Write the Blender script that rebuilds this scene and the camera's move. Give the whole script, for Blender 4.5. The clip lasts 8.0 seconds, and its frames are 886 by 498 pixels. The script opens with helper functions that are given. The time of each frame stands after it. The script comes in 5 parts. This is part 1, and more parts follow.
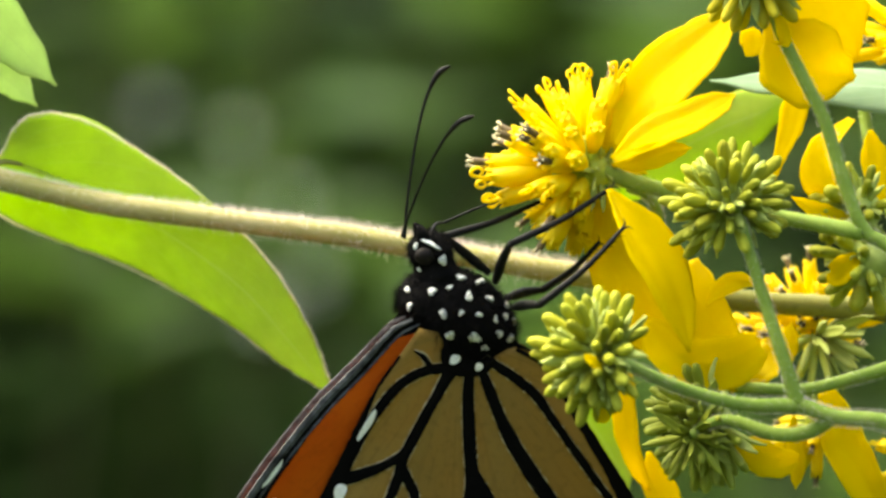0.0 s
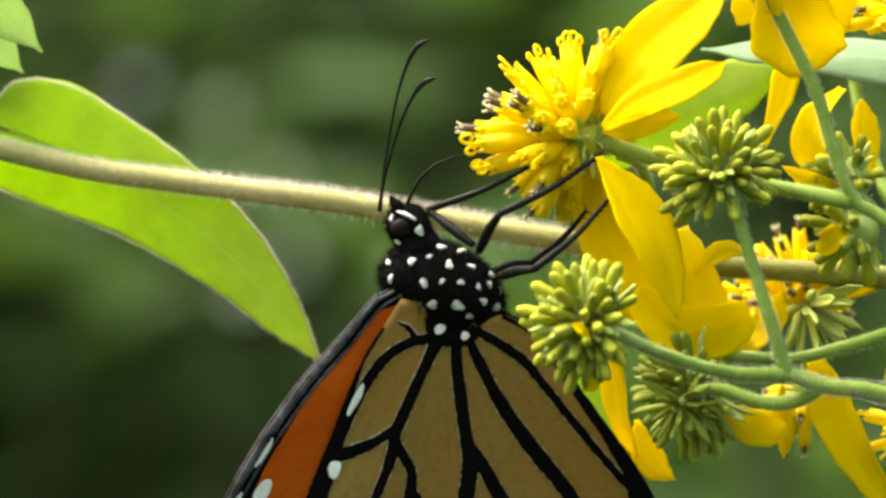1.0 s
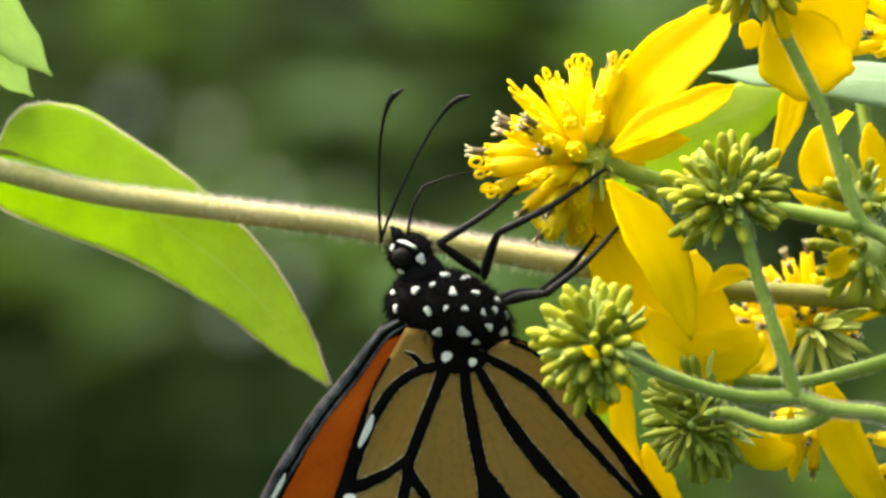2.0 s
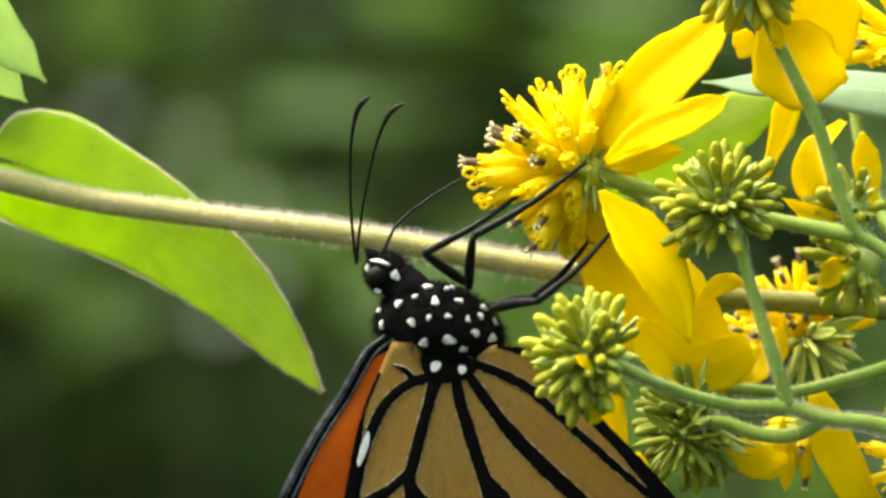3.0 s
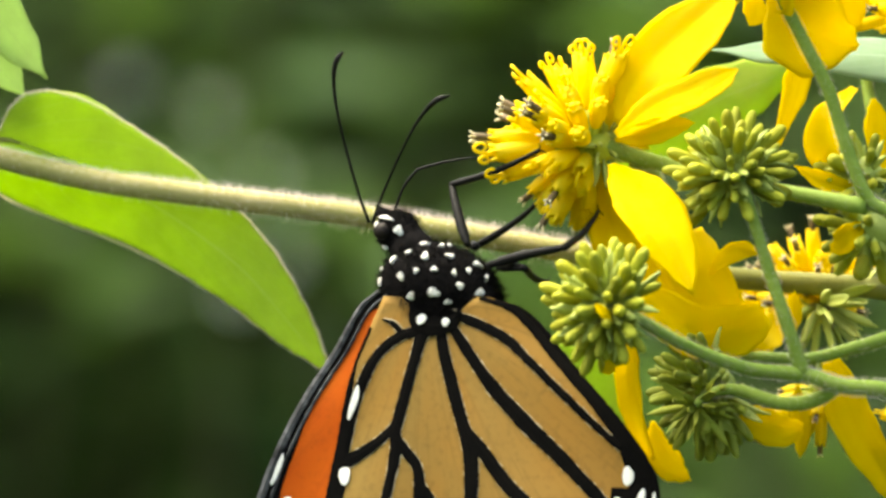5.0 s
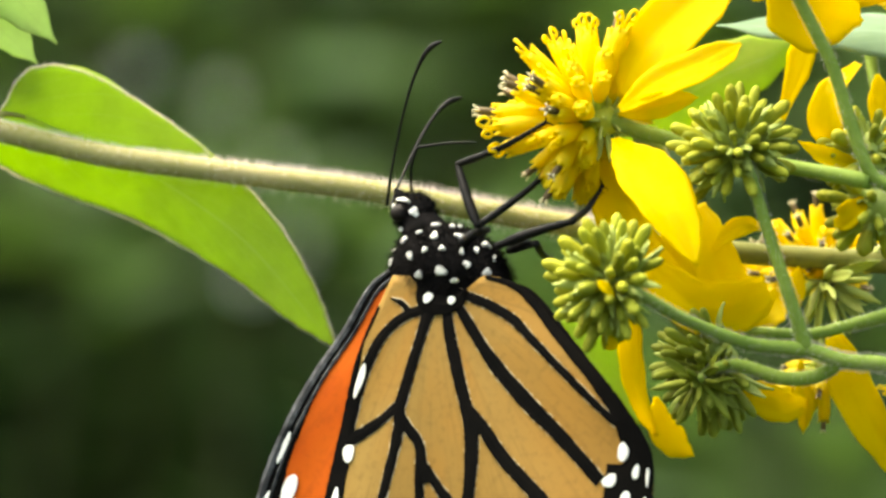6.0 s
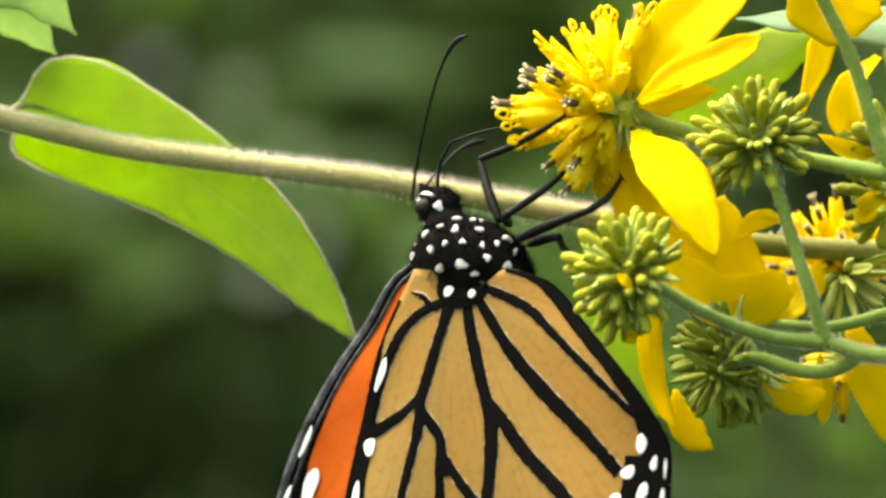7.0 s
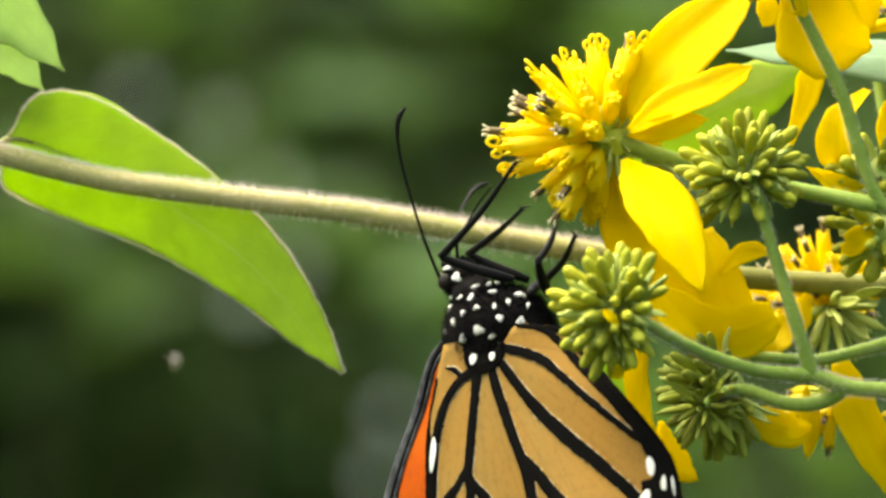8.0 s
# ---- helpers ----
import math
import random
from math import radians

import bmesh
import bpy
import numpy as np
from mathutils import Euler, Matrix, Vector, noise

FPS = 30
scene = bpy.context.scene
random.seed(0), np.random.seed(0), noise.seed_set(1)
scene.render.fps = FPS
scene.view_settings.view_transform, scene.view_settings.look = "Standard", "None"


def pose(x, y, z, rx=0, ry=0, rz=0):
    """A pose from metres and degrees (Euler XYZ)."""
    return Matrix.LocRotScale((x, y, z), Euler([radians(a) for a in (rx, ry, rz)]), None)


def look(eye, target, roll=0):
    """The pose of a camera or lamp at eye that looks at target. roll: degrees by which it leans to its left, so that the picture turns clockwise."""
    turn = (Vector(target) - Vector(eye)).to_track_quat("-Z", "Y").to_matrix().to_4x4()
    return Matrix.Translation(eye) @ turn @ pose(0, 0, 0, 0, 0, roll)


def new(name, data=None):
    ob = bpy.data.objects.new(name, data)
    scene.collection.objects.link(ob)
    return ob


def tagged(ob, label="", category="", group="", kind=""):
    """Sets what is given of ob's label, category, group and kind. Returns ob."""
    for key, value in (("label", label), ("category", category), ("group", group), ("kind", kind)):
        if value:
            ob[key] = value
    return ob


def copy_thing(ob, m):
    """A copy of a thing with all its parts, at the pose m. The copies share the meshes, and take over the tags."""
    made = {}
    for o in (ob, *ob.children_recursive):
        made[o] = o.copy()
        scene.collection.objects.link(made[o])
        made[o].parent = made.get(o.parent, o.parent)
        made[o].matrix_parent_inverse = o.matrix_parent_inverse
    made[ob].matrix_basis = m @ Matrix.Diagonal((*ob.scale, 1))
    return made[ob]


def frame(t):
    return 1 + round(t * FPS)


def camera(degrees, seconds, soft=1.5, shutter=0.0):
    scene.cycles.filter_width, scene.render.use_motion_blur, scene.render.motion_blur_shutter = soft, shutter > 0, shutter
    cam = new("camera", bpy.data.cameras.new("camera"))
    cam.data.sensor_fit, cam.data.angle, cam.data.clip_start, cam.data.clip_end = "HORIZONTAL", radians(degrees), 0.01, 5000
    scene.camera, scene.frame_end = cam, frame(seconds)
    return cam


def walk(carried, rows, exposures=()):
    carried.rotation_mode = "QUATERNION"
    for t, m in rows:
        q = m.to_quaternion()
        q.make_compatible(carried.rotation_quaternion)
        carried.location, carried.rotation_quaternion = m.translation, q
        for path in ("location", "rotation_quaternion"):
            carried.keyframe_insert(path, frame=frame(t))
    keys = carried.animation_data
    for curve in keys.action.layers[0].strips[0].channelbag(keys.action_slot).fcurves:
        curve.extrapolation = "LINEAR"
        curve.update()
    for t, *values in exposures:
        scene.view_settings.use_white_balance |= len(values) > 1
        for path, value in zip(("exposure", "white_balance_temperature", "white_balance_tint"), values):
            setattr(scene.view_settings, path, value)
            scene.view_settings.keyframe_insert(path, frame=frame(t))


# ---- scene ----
from mathutils.bvhtree import BVHTree

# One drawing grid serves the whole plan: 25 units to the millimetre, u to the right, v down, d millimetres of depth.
U = 4.0e-5
REACH = 0.6
HEIGHT = 1.2


def at(u, v, d=0.0):
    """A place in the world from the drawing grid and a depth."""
    k = U * (1 + d / (REACH * 1000))
    return Vector(((u - 784) * k, d / 1000, HEIGHT + (441 - v) * k))


cam = camera(5.984, 8.0, soft=2.9)
cam.data.dof.use_dof = True
cam.data.dof.focus_distance = 0.602
cam.data.dof.aperture_fstop = 46
cam.data.dof.aperture_blades = 0


def camera_pose(pan_u, pan_v, ex, ez):
    """The hand-held camera: how far its aim has drifted on the grid, and how far its eye has, in millimetres."""
    return look((ex / 1000, -REACH, HEIGHT + ez / 1000), at(784 - pan_u, 441 - pan_v))


walk(cam, [
    (0.0, camera_pose(0, 0, 0.0, 0.0)),
    (0.5, camera_pose(-3, -55, -0.2, -0.5)),
    (1.0, camera_pose(-24, -61, -0.3, -1.0)),
    (1.5, camera_pose(-21, -25, -1.0, -0.9)),
    (1.7, camera_pose(-15, -20, -1.5, -0.8)),
    (2.8, camera_pose(6, -20, -3.0, -0.6)),
    (3.0, camera_pose(-17, -5, -3.3, -0.6)),
    (3.5, camera_pose(-2, 23, -3.7, -0.5)),
    (4.0, camera_pose(8, 41, -3.2, 0.3)),
    (4.5, camera_pose(-18, 75, -2.6, 0.9)),
    (5.0, camera_pose(-4, -39, -2.2, 0.2)),
    (5.2, camera_pose(28, -78, -2.1, -0.2)),
    (6.3, camera_pose(-2, -87, -1.5, -1.3)),
    (6.5, camera_pose(2, -95, -1.4, -1.4)),
    (7.0, camera_pose(40, -100, -2.1, -1.4)),
    (7.5, camera_pose(60, -77, -2.4, -1.1)),
    (7.6, camera_pose(61, -64, -2.4, -1.0)),
    (7.8, camera_pose(38, -50, -2.5, -0.9)),
    (8.0, camera_pose(20, -40, -2.6, -0.7)),
], exposures=[(0.0, 2.0, 7400, 2), (4.0, 1.97, 7400, 2), (8.0, 1.92, 7400, 2)])

# ---- daylight ----
SUN_ELEVATION, SUN_TURN = 65, -70
world = bpy.data.worlds.new("sky")
scene.world = world
world.use_nodes = True
wn = world.node_tree.nodes
sky = wn.new("ShaderNodeTexSky")
sky.sky_type, sky.sun_disc = "NISHITA", False
sky.sun_elevation, sky.sun_rotation = radians(SUN_ELEVATION), radians(SUN_TURN)
sky.air_density, sky.dust_density = 1.0, 6.0
wn["Background"].inputs["Strength"].default_value = 0.15
world.node_tree.links.new(sky.outputs[0], wn["Background"].inputs["Color"])
sun_data = bpy.data.lights.new("sun", "SUN")
sun_data.energy, sun_data.angle, sun_data.color = 3.0, radians(60), (1.0, 0.96, 0.88)
sun = new("sun", sun_data)
sun.rotation_euler = Vector((math.sin(radians(SUN_TURN)) * math.cos(radians(SUN_ELEVATION)), math.cos(radians(SUN_TURN)) * math.cos(radians(SUN_ELEVATION)), math.sin(radians(SUN_ELEVATION)))).to_track_quat("Z", "Y").to_euler()


# ---- materials ----
def material(name, rough=0.6, spec=0.3):
    m = bpy.data.materials.new(name)
    m.use_nodes = True
    b = m.node_tree.nodes["Principled BSDF"]
    b.inputs["Roughness"].default_value = rough
    b.inputs["Specular IOR Level"].default_value = spec
    return m, m.node_tree.nodes, m.node_tree.links, b


def ramp(nodes, stops):
    r = nodes.new("ShaderNodeValToRGB")
    e = r.color_ramp.elements
    while len(e) < len(stops):
        e.new(0.5)
    for k, (p, c) in zip(e, stops):
        k.position, k.color = p, (*c, 1)
    return r


def mixed(nodes, links, a, b, fac, kind="MIX"):
    x = nodes.new("ShaderNodeMix")
    x.data_type, x.blend_type = "RGBA", kind
    for key, val in (("A", a), ("B", b)):
        sock = [s for s in x.inputs if s.name == key and s.type == "RGBA"][0]
        if isinstance(val, tuple):
            sock.default_value = (*val, 1)
        else:
            links.new(val, sock)
    if isinstance(fac, float):
        x.inputs[0].default_value = fac
    else:
        links.new(fac, x.inputs[0])
    return [s for s in x.outputs if s.type == "RGBA"][0]


def grain(nodes, links, scale, detail=4.0, rough=0.6, stretch=(1, 1, 1), coords="Object"):
    c = nodes.new("ShaderNodeTexCoord")
    mp = nodes.new("ShaderNodeMapping")
    mp.inputs["Scale"].default_value = stretch
    links.new(c.outputs[coords], mp.inputs[0])
    n = nodes.new("ShaderNodeTexNoise")
    n.inputs["Scale"].default_value, n.inputs["Detail"].default_value, n.inputs["Roughness"].default_value = scale, detail, rough
    links.new(mp.outputs[0], n.inputs["Vector"])
    return n.outputs["Fac"]


def bumped(nodes, links, b, height, strength, distance):
    k = nodes.new("ShaderNodeBump")
    k.inputs["Strength"].default_value, k.inputs["Distance"].default_value = strength, distance
    links.new(height, k.inputs["Height"])
    links.new(k.outputs[0], b.inputs["Normal"])
    return k


def see_through(nodes, links, b, colour, share):
    """Lets part of the light pass through a thin living sheet."""
    t = nodes.new("ShaderNodeBsdfTranslucent")
    if isinstance(colour, tuple):
        t.inputs["Color"].default_value = (*colour, 1)
    else:
        links.new(colour, t.inputs["Color"])
    s = nodes.new("ShaderNodeMixShader")
    s.inputs[0].default_value = share
    links.new(b.outputs[0], s.inputs[1])
    links.new(t.outputs[0], s.inputs[2])
    links.new(s.outputs[0], nodes["Material Output"].inputs[0])


def mottled(name, low, high, scale, rough=0.6, spec=0.3, bump=0.2, depth=5e-5, fine=None, spread=0.0):
    """Two-scale mottling between two colours, with fine relief and a little difference from piece to piece."""
    m, n, l, b = material(name, rough, spec)
    big = ramp(n, ((0.3, low), (0.7, high)))
    l.new(grain(n, l, scale), big.inputs[0])
    small = grain(n, l, fine or scale * 7, 3.0)
    out = mixed(n, l, big.outputs[0], tuple(c * 0.72 for c in low), small_share(n, l, small))
    if spread:
        info = n.new("ShaderNodeObjectInfo")
        hsv = n.new("ShaderNodeHueSaturation")
        mr = n.new("ShaderNodeMapRange")
        mr.inputs["To Min"].default_value, mr.inputs["To Max"].default_value = 1 - spread, 1 + spread
        l.new(info.outputs["Random"], mr.inputs["Value"])
        l.new(mr.outputs[0], hsv.inputs["Value"])
        l.new(out, hsv.inputs["Color"])
        out = hsv.outputs[0]
    l.new(out, b.inputs["Base Color"])
    if bump:
        bumped(n, l, b, small, bump, depth)
    return m, n, l, b, out


def steps(nodes, links, fac, low, high, most):
    """Stretches a middle span of a value to 0 .. most."""
    r = nodes.new("ShaderNodeMapRange")
    r.inputs["From Min"].default_value, r.inputs["From Max"].default_value, r.inputs["To Max"].default_value = low, high, most
    links.new(fac, r.inputs["Value"])
    return r.outputs[0]


def small_share(nodes, links, fac):
    r = nodes.new("ShaderNodeMapRange")
    r.inputs["From Min"].default_value, r.inputs["From Max"].default_value = 0.5, 0.8
    r.inputs["To Max"].default_value = 0.6
    links.new(fac, r.inputs["Value"])
    return r.outputs[0]


def petal_material():
    m, n, l, b = material("petal_yellow", 0.55, 0.1)
    streak = grain(n, l, 9.0, 3.0, 0.6, (0.6, 14, 1), "UV")
    blotch = grain(n, l, 260, 2.0)
    c = ramp(n, ((0.3, (0.69, 0.475, 0.002)), (0.65, (0.81, 0.635, 0.003))))
    l.new(streak, c.inputs[0])
    out = mixed(n, l, c.outputs[0], (0.89, 0.685, 0.002), blotch)
    l.new(out, b.inputs["Base Color"])
    bumped(n, l, b, streak, 0.6, 1.6e-4)
    see_through(n, l, b, (0.95, 0.78, 0.003), 0.5)
    return m


def leaf_material(name, low, high, through_colour, share, vein, rough=0.5):
    m, n, l, b = material(name, rough, 0.12)
    big = ramp(n, ((0.3, low), (0.7, high)))
    l.new(grain(n, l, 260, 5.0, 0.7), big.inputs[0])
    uv = n.new("ShaderNodeTexCoord")
    sep = n.new("ShaderNodeSeparateXYZ")
    l.new(uv.outputs["UV"], sep.inputs[0])

    def math_node(op, a, c=None):
        k = n.new("ShaderNodeMath")
        k.operation = op
        for i, val in enumerate((a, c)):
            if isinstance(val, (int, float)):
                k.inputs[i].default_value = val
            elif val is not None:
                l.new(val, k.inputs[i])
        return k.outputs[0]

    off = math_node("ABSOLUTE", math_node("SUBTRACT", sep.outputs[1], 0.5))
    mid = math_node("LESS_THAN", off, 0.012)
    slant = math_node("SUBTRACT", math_node("MULTIPLY", sep.outputs[0], 9.0), math_node("MULTIPLY", off, 6.0))
    rib = math_node("ABSOLUTE", math_node("SUBTRACT", math_node("FRACT", slant), 0.5))
    rib = math_node("LESS_THAN", rib, 0.03)
    lines = math_node("MULTIPLY", math_node("MAXIMUM", mid, math_node("MULTIPLY", rib, 0.45)), 0.55)
    out = mixed(n, l, big.outputs[0], vein, lines)
    l.new(out, b.inputs["Base Color"])
    fine = grain(n, l, 2600, 3.0)
    bumped(n, l, b, fine, 0.3, 4e-5)
    tone = mixed(n, l, through_colour, tuple(0.8 * c for c in through_colour), steps(n, l, grain(n, l, 420, 5.0, 0.7), 0.36, 0.66, 0.9))
    tone = mixed(n, l, tone, tuple(0.72 * c for c in through_colour), lines)
    see_through(n, l, b, tone, share)
    return m


def random_leaf_material(name, stops, share=0.25, rough=0.65, gloss=0.2):
    m, n, l, b = material(name, rough, gloss)
    geo = n.new("ShaderNodeNewGeometry")
    c = ramp(n, stops)
    l.new(geo.outputs["Random Per Island"], c.inputs[0])
    out = mixed(n, l, c.outputs[0], stops[0][1], small_share(n, l, grain(n, l, 14, 3.0)))
    l.new(out, b.inputs["Base Color"])
    see_through(n, l, b, (0.16, 0.30, 0.05), share)
    return m


PETAL = petal_material()
FLORET = mottled("floret_yellow", (0.78, 0.60, 0.005), (0.87, 0.73, 0.02), 900, 0.55, 0.25, 0.2, spread=0.10)
see_through(*FLORET[1:4], (0.96, 0.78, 0.01), 0.42)
FLORET = FLORET[0]
OVARY = mottled("ovary_green", (0.38, 0.46, 0.045), (0.54, 0.58, 0.07), 700, 0.55, spread=0.12)[0]
ANTHER = mottled("anther_brown", (0.05, 0.036, 0.014), (0.15, 0.105, 0.04), 1500, 0.6)[0]
POLLEN = mottled("pollen_cream", (0.45, 0.40, 0.22), (0.62, 0.58, 0.40), 2500, 0.8)[0]
BUD = mottled("bud_olive", (0.21, 0.235, 0.017), (0.33, 0.34, 0.032), 650, 0.6, 0.12, spread=0.22)[0]
BUD_TIP = mottled("bud_yellow_olive", (0.27, 0.275, 0.017), (0.38, 0.37, 0.03), 650, 0.6, 0.12, spread=0.2)[0]
BUD_GOLD = mottled("bud_golden_olive", (0.40, 0.34, 0.015), (0.54, 0.46, 0.025), 650, 0.6, 0.12, spread=0.2)[0]
# greener young buds; the lower head's shade is in this dull colour too
BUD_DULL_SHADE = mottled("bud_dull_green", (0.155, 0.185, 0.017), (0.25, 0.28, 0.03), 650, 0.55, 0.2, spread=0.2)[0]
BRACT = mottled("bract_green", (0.28, 0.34, 0.06), (0.44, 0.49, 0.12), 500, 0.55, spread=0.15)[0]
STALK = mottled("stalk_green", (0.15, 0.235, 0.035), (0.24, 0.33, 0.06), 330, 0.6, 0.12, 0.4)[0]
HAIR = mottled("pale_hair", (0.84, 0.75, 0.76), (0.93, 0.85, 0.86), 900, 0.7)
see_through(*HAIR[1:4], (0.86, 0.79, 0.76), 0.4)
HAIR = HAIR[0]
STEM_OLD = mottled("stem_olive_brown", (0.13, 0.14, 0.028), (0.22, 0.21, 0.048), 140, 0.6, 0.2, 0.4, fine=1800)[0]


def stem_material():
    """Olive towards the shoot's tip, passing into a pale downy pink."""
    m, n, l, b, out = mottled("stem_olive_pink", (0.25, 0.25, 0.07), (0.38, 0.34, 0.145), 140, 0.6, 0.2, 0.4, fine=1800)
    pink = ramp(n, ((0.3, (0.215, 0.24, 0.05)), (0.7, (0.335, 0.325, 0.115))))
    l.new(grain(n, l, 170), pink.inputs[0])
    c = n.new("ShaderNodeTexCoord")
    sep = n.new("ShaderNodeSeparateXYZ")
    l.new(c.outputs["Object"], sep.inputs[0])
    l.new(mixed(n, l, out, pink.outputs[0], steps(n, l, sep.outputs[0], -0.170, -0.150, 1.0)), b.inputs["Base Color"])
    return m


STEM = stem_material()
RIB = mottled("midrib_olive", (0.30, 0.31, 0.05), (0.44, 0.46, 0.09), 200, 0.6)[0]
LEAF = leaf_material("leaf_green", (0.27, 0.36, 0.05), (0.41, 0.48, 0.09), (0.56, 0.77, 0.08), 0.50, (0.58, 0.64, 0.28), 0.7)
# paler copy of the leaf green: the light through it is put into colour
LEAF_SOFT_LIT = leaf_material("leaf_soft_green", (0.42, 0.50, 0.16), (0.55, 0.62, 0.25), (0.68, 0.88, 0.40), 0.55, (0.50, 0.58, 0.28), 0.7)
LEAF_PALE = leaf_material("leaf_pale_underside", (0.14, 0.23, 0.135), (0.21, 0.31, 0.19), (0.22, 0.40, 0.13), 0.25, (0.42, 0.52, 0.40), 0.7)
SCALE_BLACK = mottled("black_scales", (0.0025, 0.0025, 0.0025), (0.005, 0.0045, 0.004), 500, 0.9, 0.02, 0.5, 3e-5, 4000)[0]
SCALE_WHITE = mottled("white_scales", (0.66, 0.66, 0.60), (0.84, 0.84, 0.80), 1500, 0.8, 0.1, 0.4, 4e-5, 5000)[0]
SCALE_CREAM = mottled("cream_scales", (0.46, 0.38, 0.24), (0.62, 0.53, 0.37), 1500, 0.8, 0.1, 0.3, 4e-5, 5000)[0]
RIM = mottled("leaf_rim_pink", (0.60, 0.55, 0.36), (0.74, 0.68, 0.50), 600, 0.7, 0.2)
see_through(*RIM[1:4], (0.86, 0.80, 0.55), 0.5)
RIM = RIM[0]
FUZZ = mottled("dark_fuzz", (0.003, 0.003, 0.003), (0.009, 0.008, 0.008), 900, 0.85, 0.03, 0)[0]
CHITIN = mottled("black_chitin", (0.005, 0.005, 0.005), (0.009, 0.009, 0.009), 700, 0.5, 0.08, 0.4, 3e-5)[0]
# grey frosting and its sheen are both put into the mottled colour
COSTA = mottled("costa_grey", (0.004, 0.004, 0.005), (0.11, 0.116, 0.122), 700, 0.75, 0.12, 0.6, 4e-5, 2600)[0]
EYE = mottled("eye_dark_brown", (0.006, 0.0045, 0.004), (0.013, 0.010, 0.008), 900, 0.55, 0.12, 0.6, 2e-5, 9000)[0]


def wing_material(name, low, high, warm, share):
    m, n, l, b = material(name, 0.7, 0.15)
    c = ramp(n, ((0.3, low), (0.7, high)))
    l.new(grain(n, l, 75, 3.0), c.inputs[0])
    rays = grain(n, l, 1.0, 3.0, 0.65, (26, 1.2, 1), "UV")
    broad = grain(n, l, 1.0, 2.0, 0.5, (2.6, 1.6, 1), "UV")
    out = mixed(n, l, c.outputs[0], warm, steps(n, l, broad, 0.42, 0.66, 0.85))
    sep = n.new("ShaderNodeSeparateXYZ")
    l.new(n.new("ShaderNodeTexCoord").outputs["Object"], sep.inputs[0])
    out = mixed(n, l, out, warm, steps(n, l, sep.outputs[0], 0.002, 0.013, 0.65))
    out = mixed(n, l, out, tuple(x * 0.62 for x in low), steps(n, l, rays, 0.52, 0.72, 0.45))
    fine = grain(n, l, 1700, 3.0)
    out = mixed(n, l, out, tuple(x * 0.7 for x in low), small_share(n, l, fine))
    l.new(out, b.inputs["Base Color"])
    bumped(n, l, b, fine, 0.3, 3e-5)
    see_through(n, l, b, high, share)
    return m


WING_TAN = wing_material("hindwing_tan", (0.212, 0.125, 0.027), (0.272, 0.168, 0.042), (0.285, 0.148, 0.027), 0.10)
WING_ORANGE = wing_material("forewing_orange", (0.46, 0.078, 0.003), (0.57, 0.108, 0.004), (0.49, 0.066, 0.002), 0.15)
EARTH = mottled("leaf_litter", (0.026, 0.034, 0.012), (0.060, 0.068, 0.024), 3.0, 0.9, 0.1, 0.6, 0.02, 30)[0]
GRASS = random_leaf_material("grass_green", ((0.0, (0.035, 0.07, 0.015)), (1.0, (0.09, 0.15, 0.03))))
SHRUB = random_leaf_material("shrub_green", ((0.0, (0.027, 0.062, 0.021)), (0.6, (0.045, 0.097, 0.033)), (1.0, (0.083, 0.134, 0.045))))
# darker copy of the shrub leaves: deep shade put into their colour
SHRUB_SHADE = random_leaf_material("hedge_dark_green", ((0.0, (0.009, 0.024, 0.008)), (0.6, (0.018, 0.040, 0.012)), (1.0, (0.032, 0.060, 0.017))), 0.02, 0.95, 0.02)
WOODS = mottled("far_woods", (0.010, 0.022, 0.006), (0.03, 0.055, 0.016), 2.2, 0.9, 0.1, 0.8, 0.1, 18)[0]
BARK = mottled("twig_bark", (0.03, 0.035, 0.015), (0.06, 0.065, 0.03), 40, 0.85, 0.15, 0.5, 2e-3)[0]


# ---- shaping helpers ----
ORIGIN = {}


def spline(pts, n):
    """n + 1 places along a smooth curve through the given ones."""
    pts = [Vector(p) for p in pts]
    if len(pts) == 2:
        return [pts[0].lerp(pts[1], i / n) for i in range(n + 1)]
    p = [2 * pts[0] - pts[1], *pts, 2 * pts[-1] - pts[-2]]
    out = []
    spans = len(pts) - 1
    for i in range(n + 1):
        x = min(i / n * spans, spans - 1e-9)
        k, t = int(x), x - int(x)
        a, b, c, d = p[k:k + 4]
        out.append(0.5 * (2 * b + (c - a) * t + (2 * a - 5 * b + 4 * c - d) * t * t + (3 * b - a - 3 * c + d) * t ** 3))
    return out


def profile(values, s):
    x = min(max(s, 0), 1) * (len(values) - 1)
    k = min(int(x), len(values) - 2)
    t = x - k
    t = t * t * (3 - 2 * t)
    return values[k] * (1 - t) + values[k + 1] * t


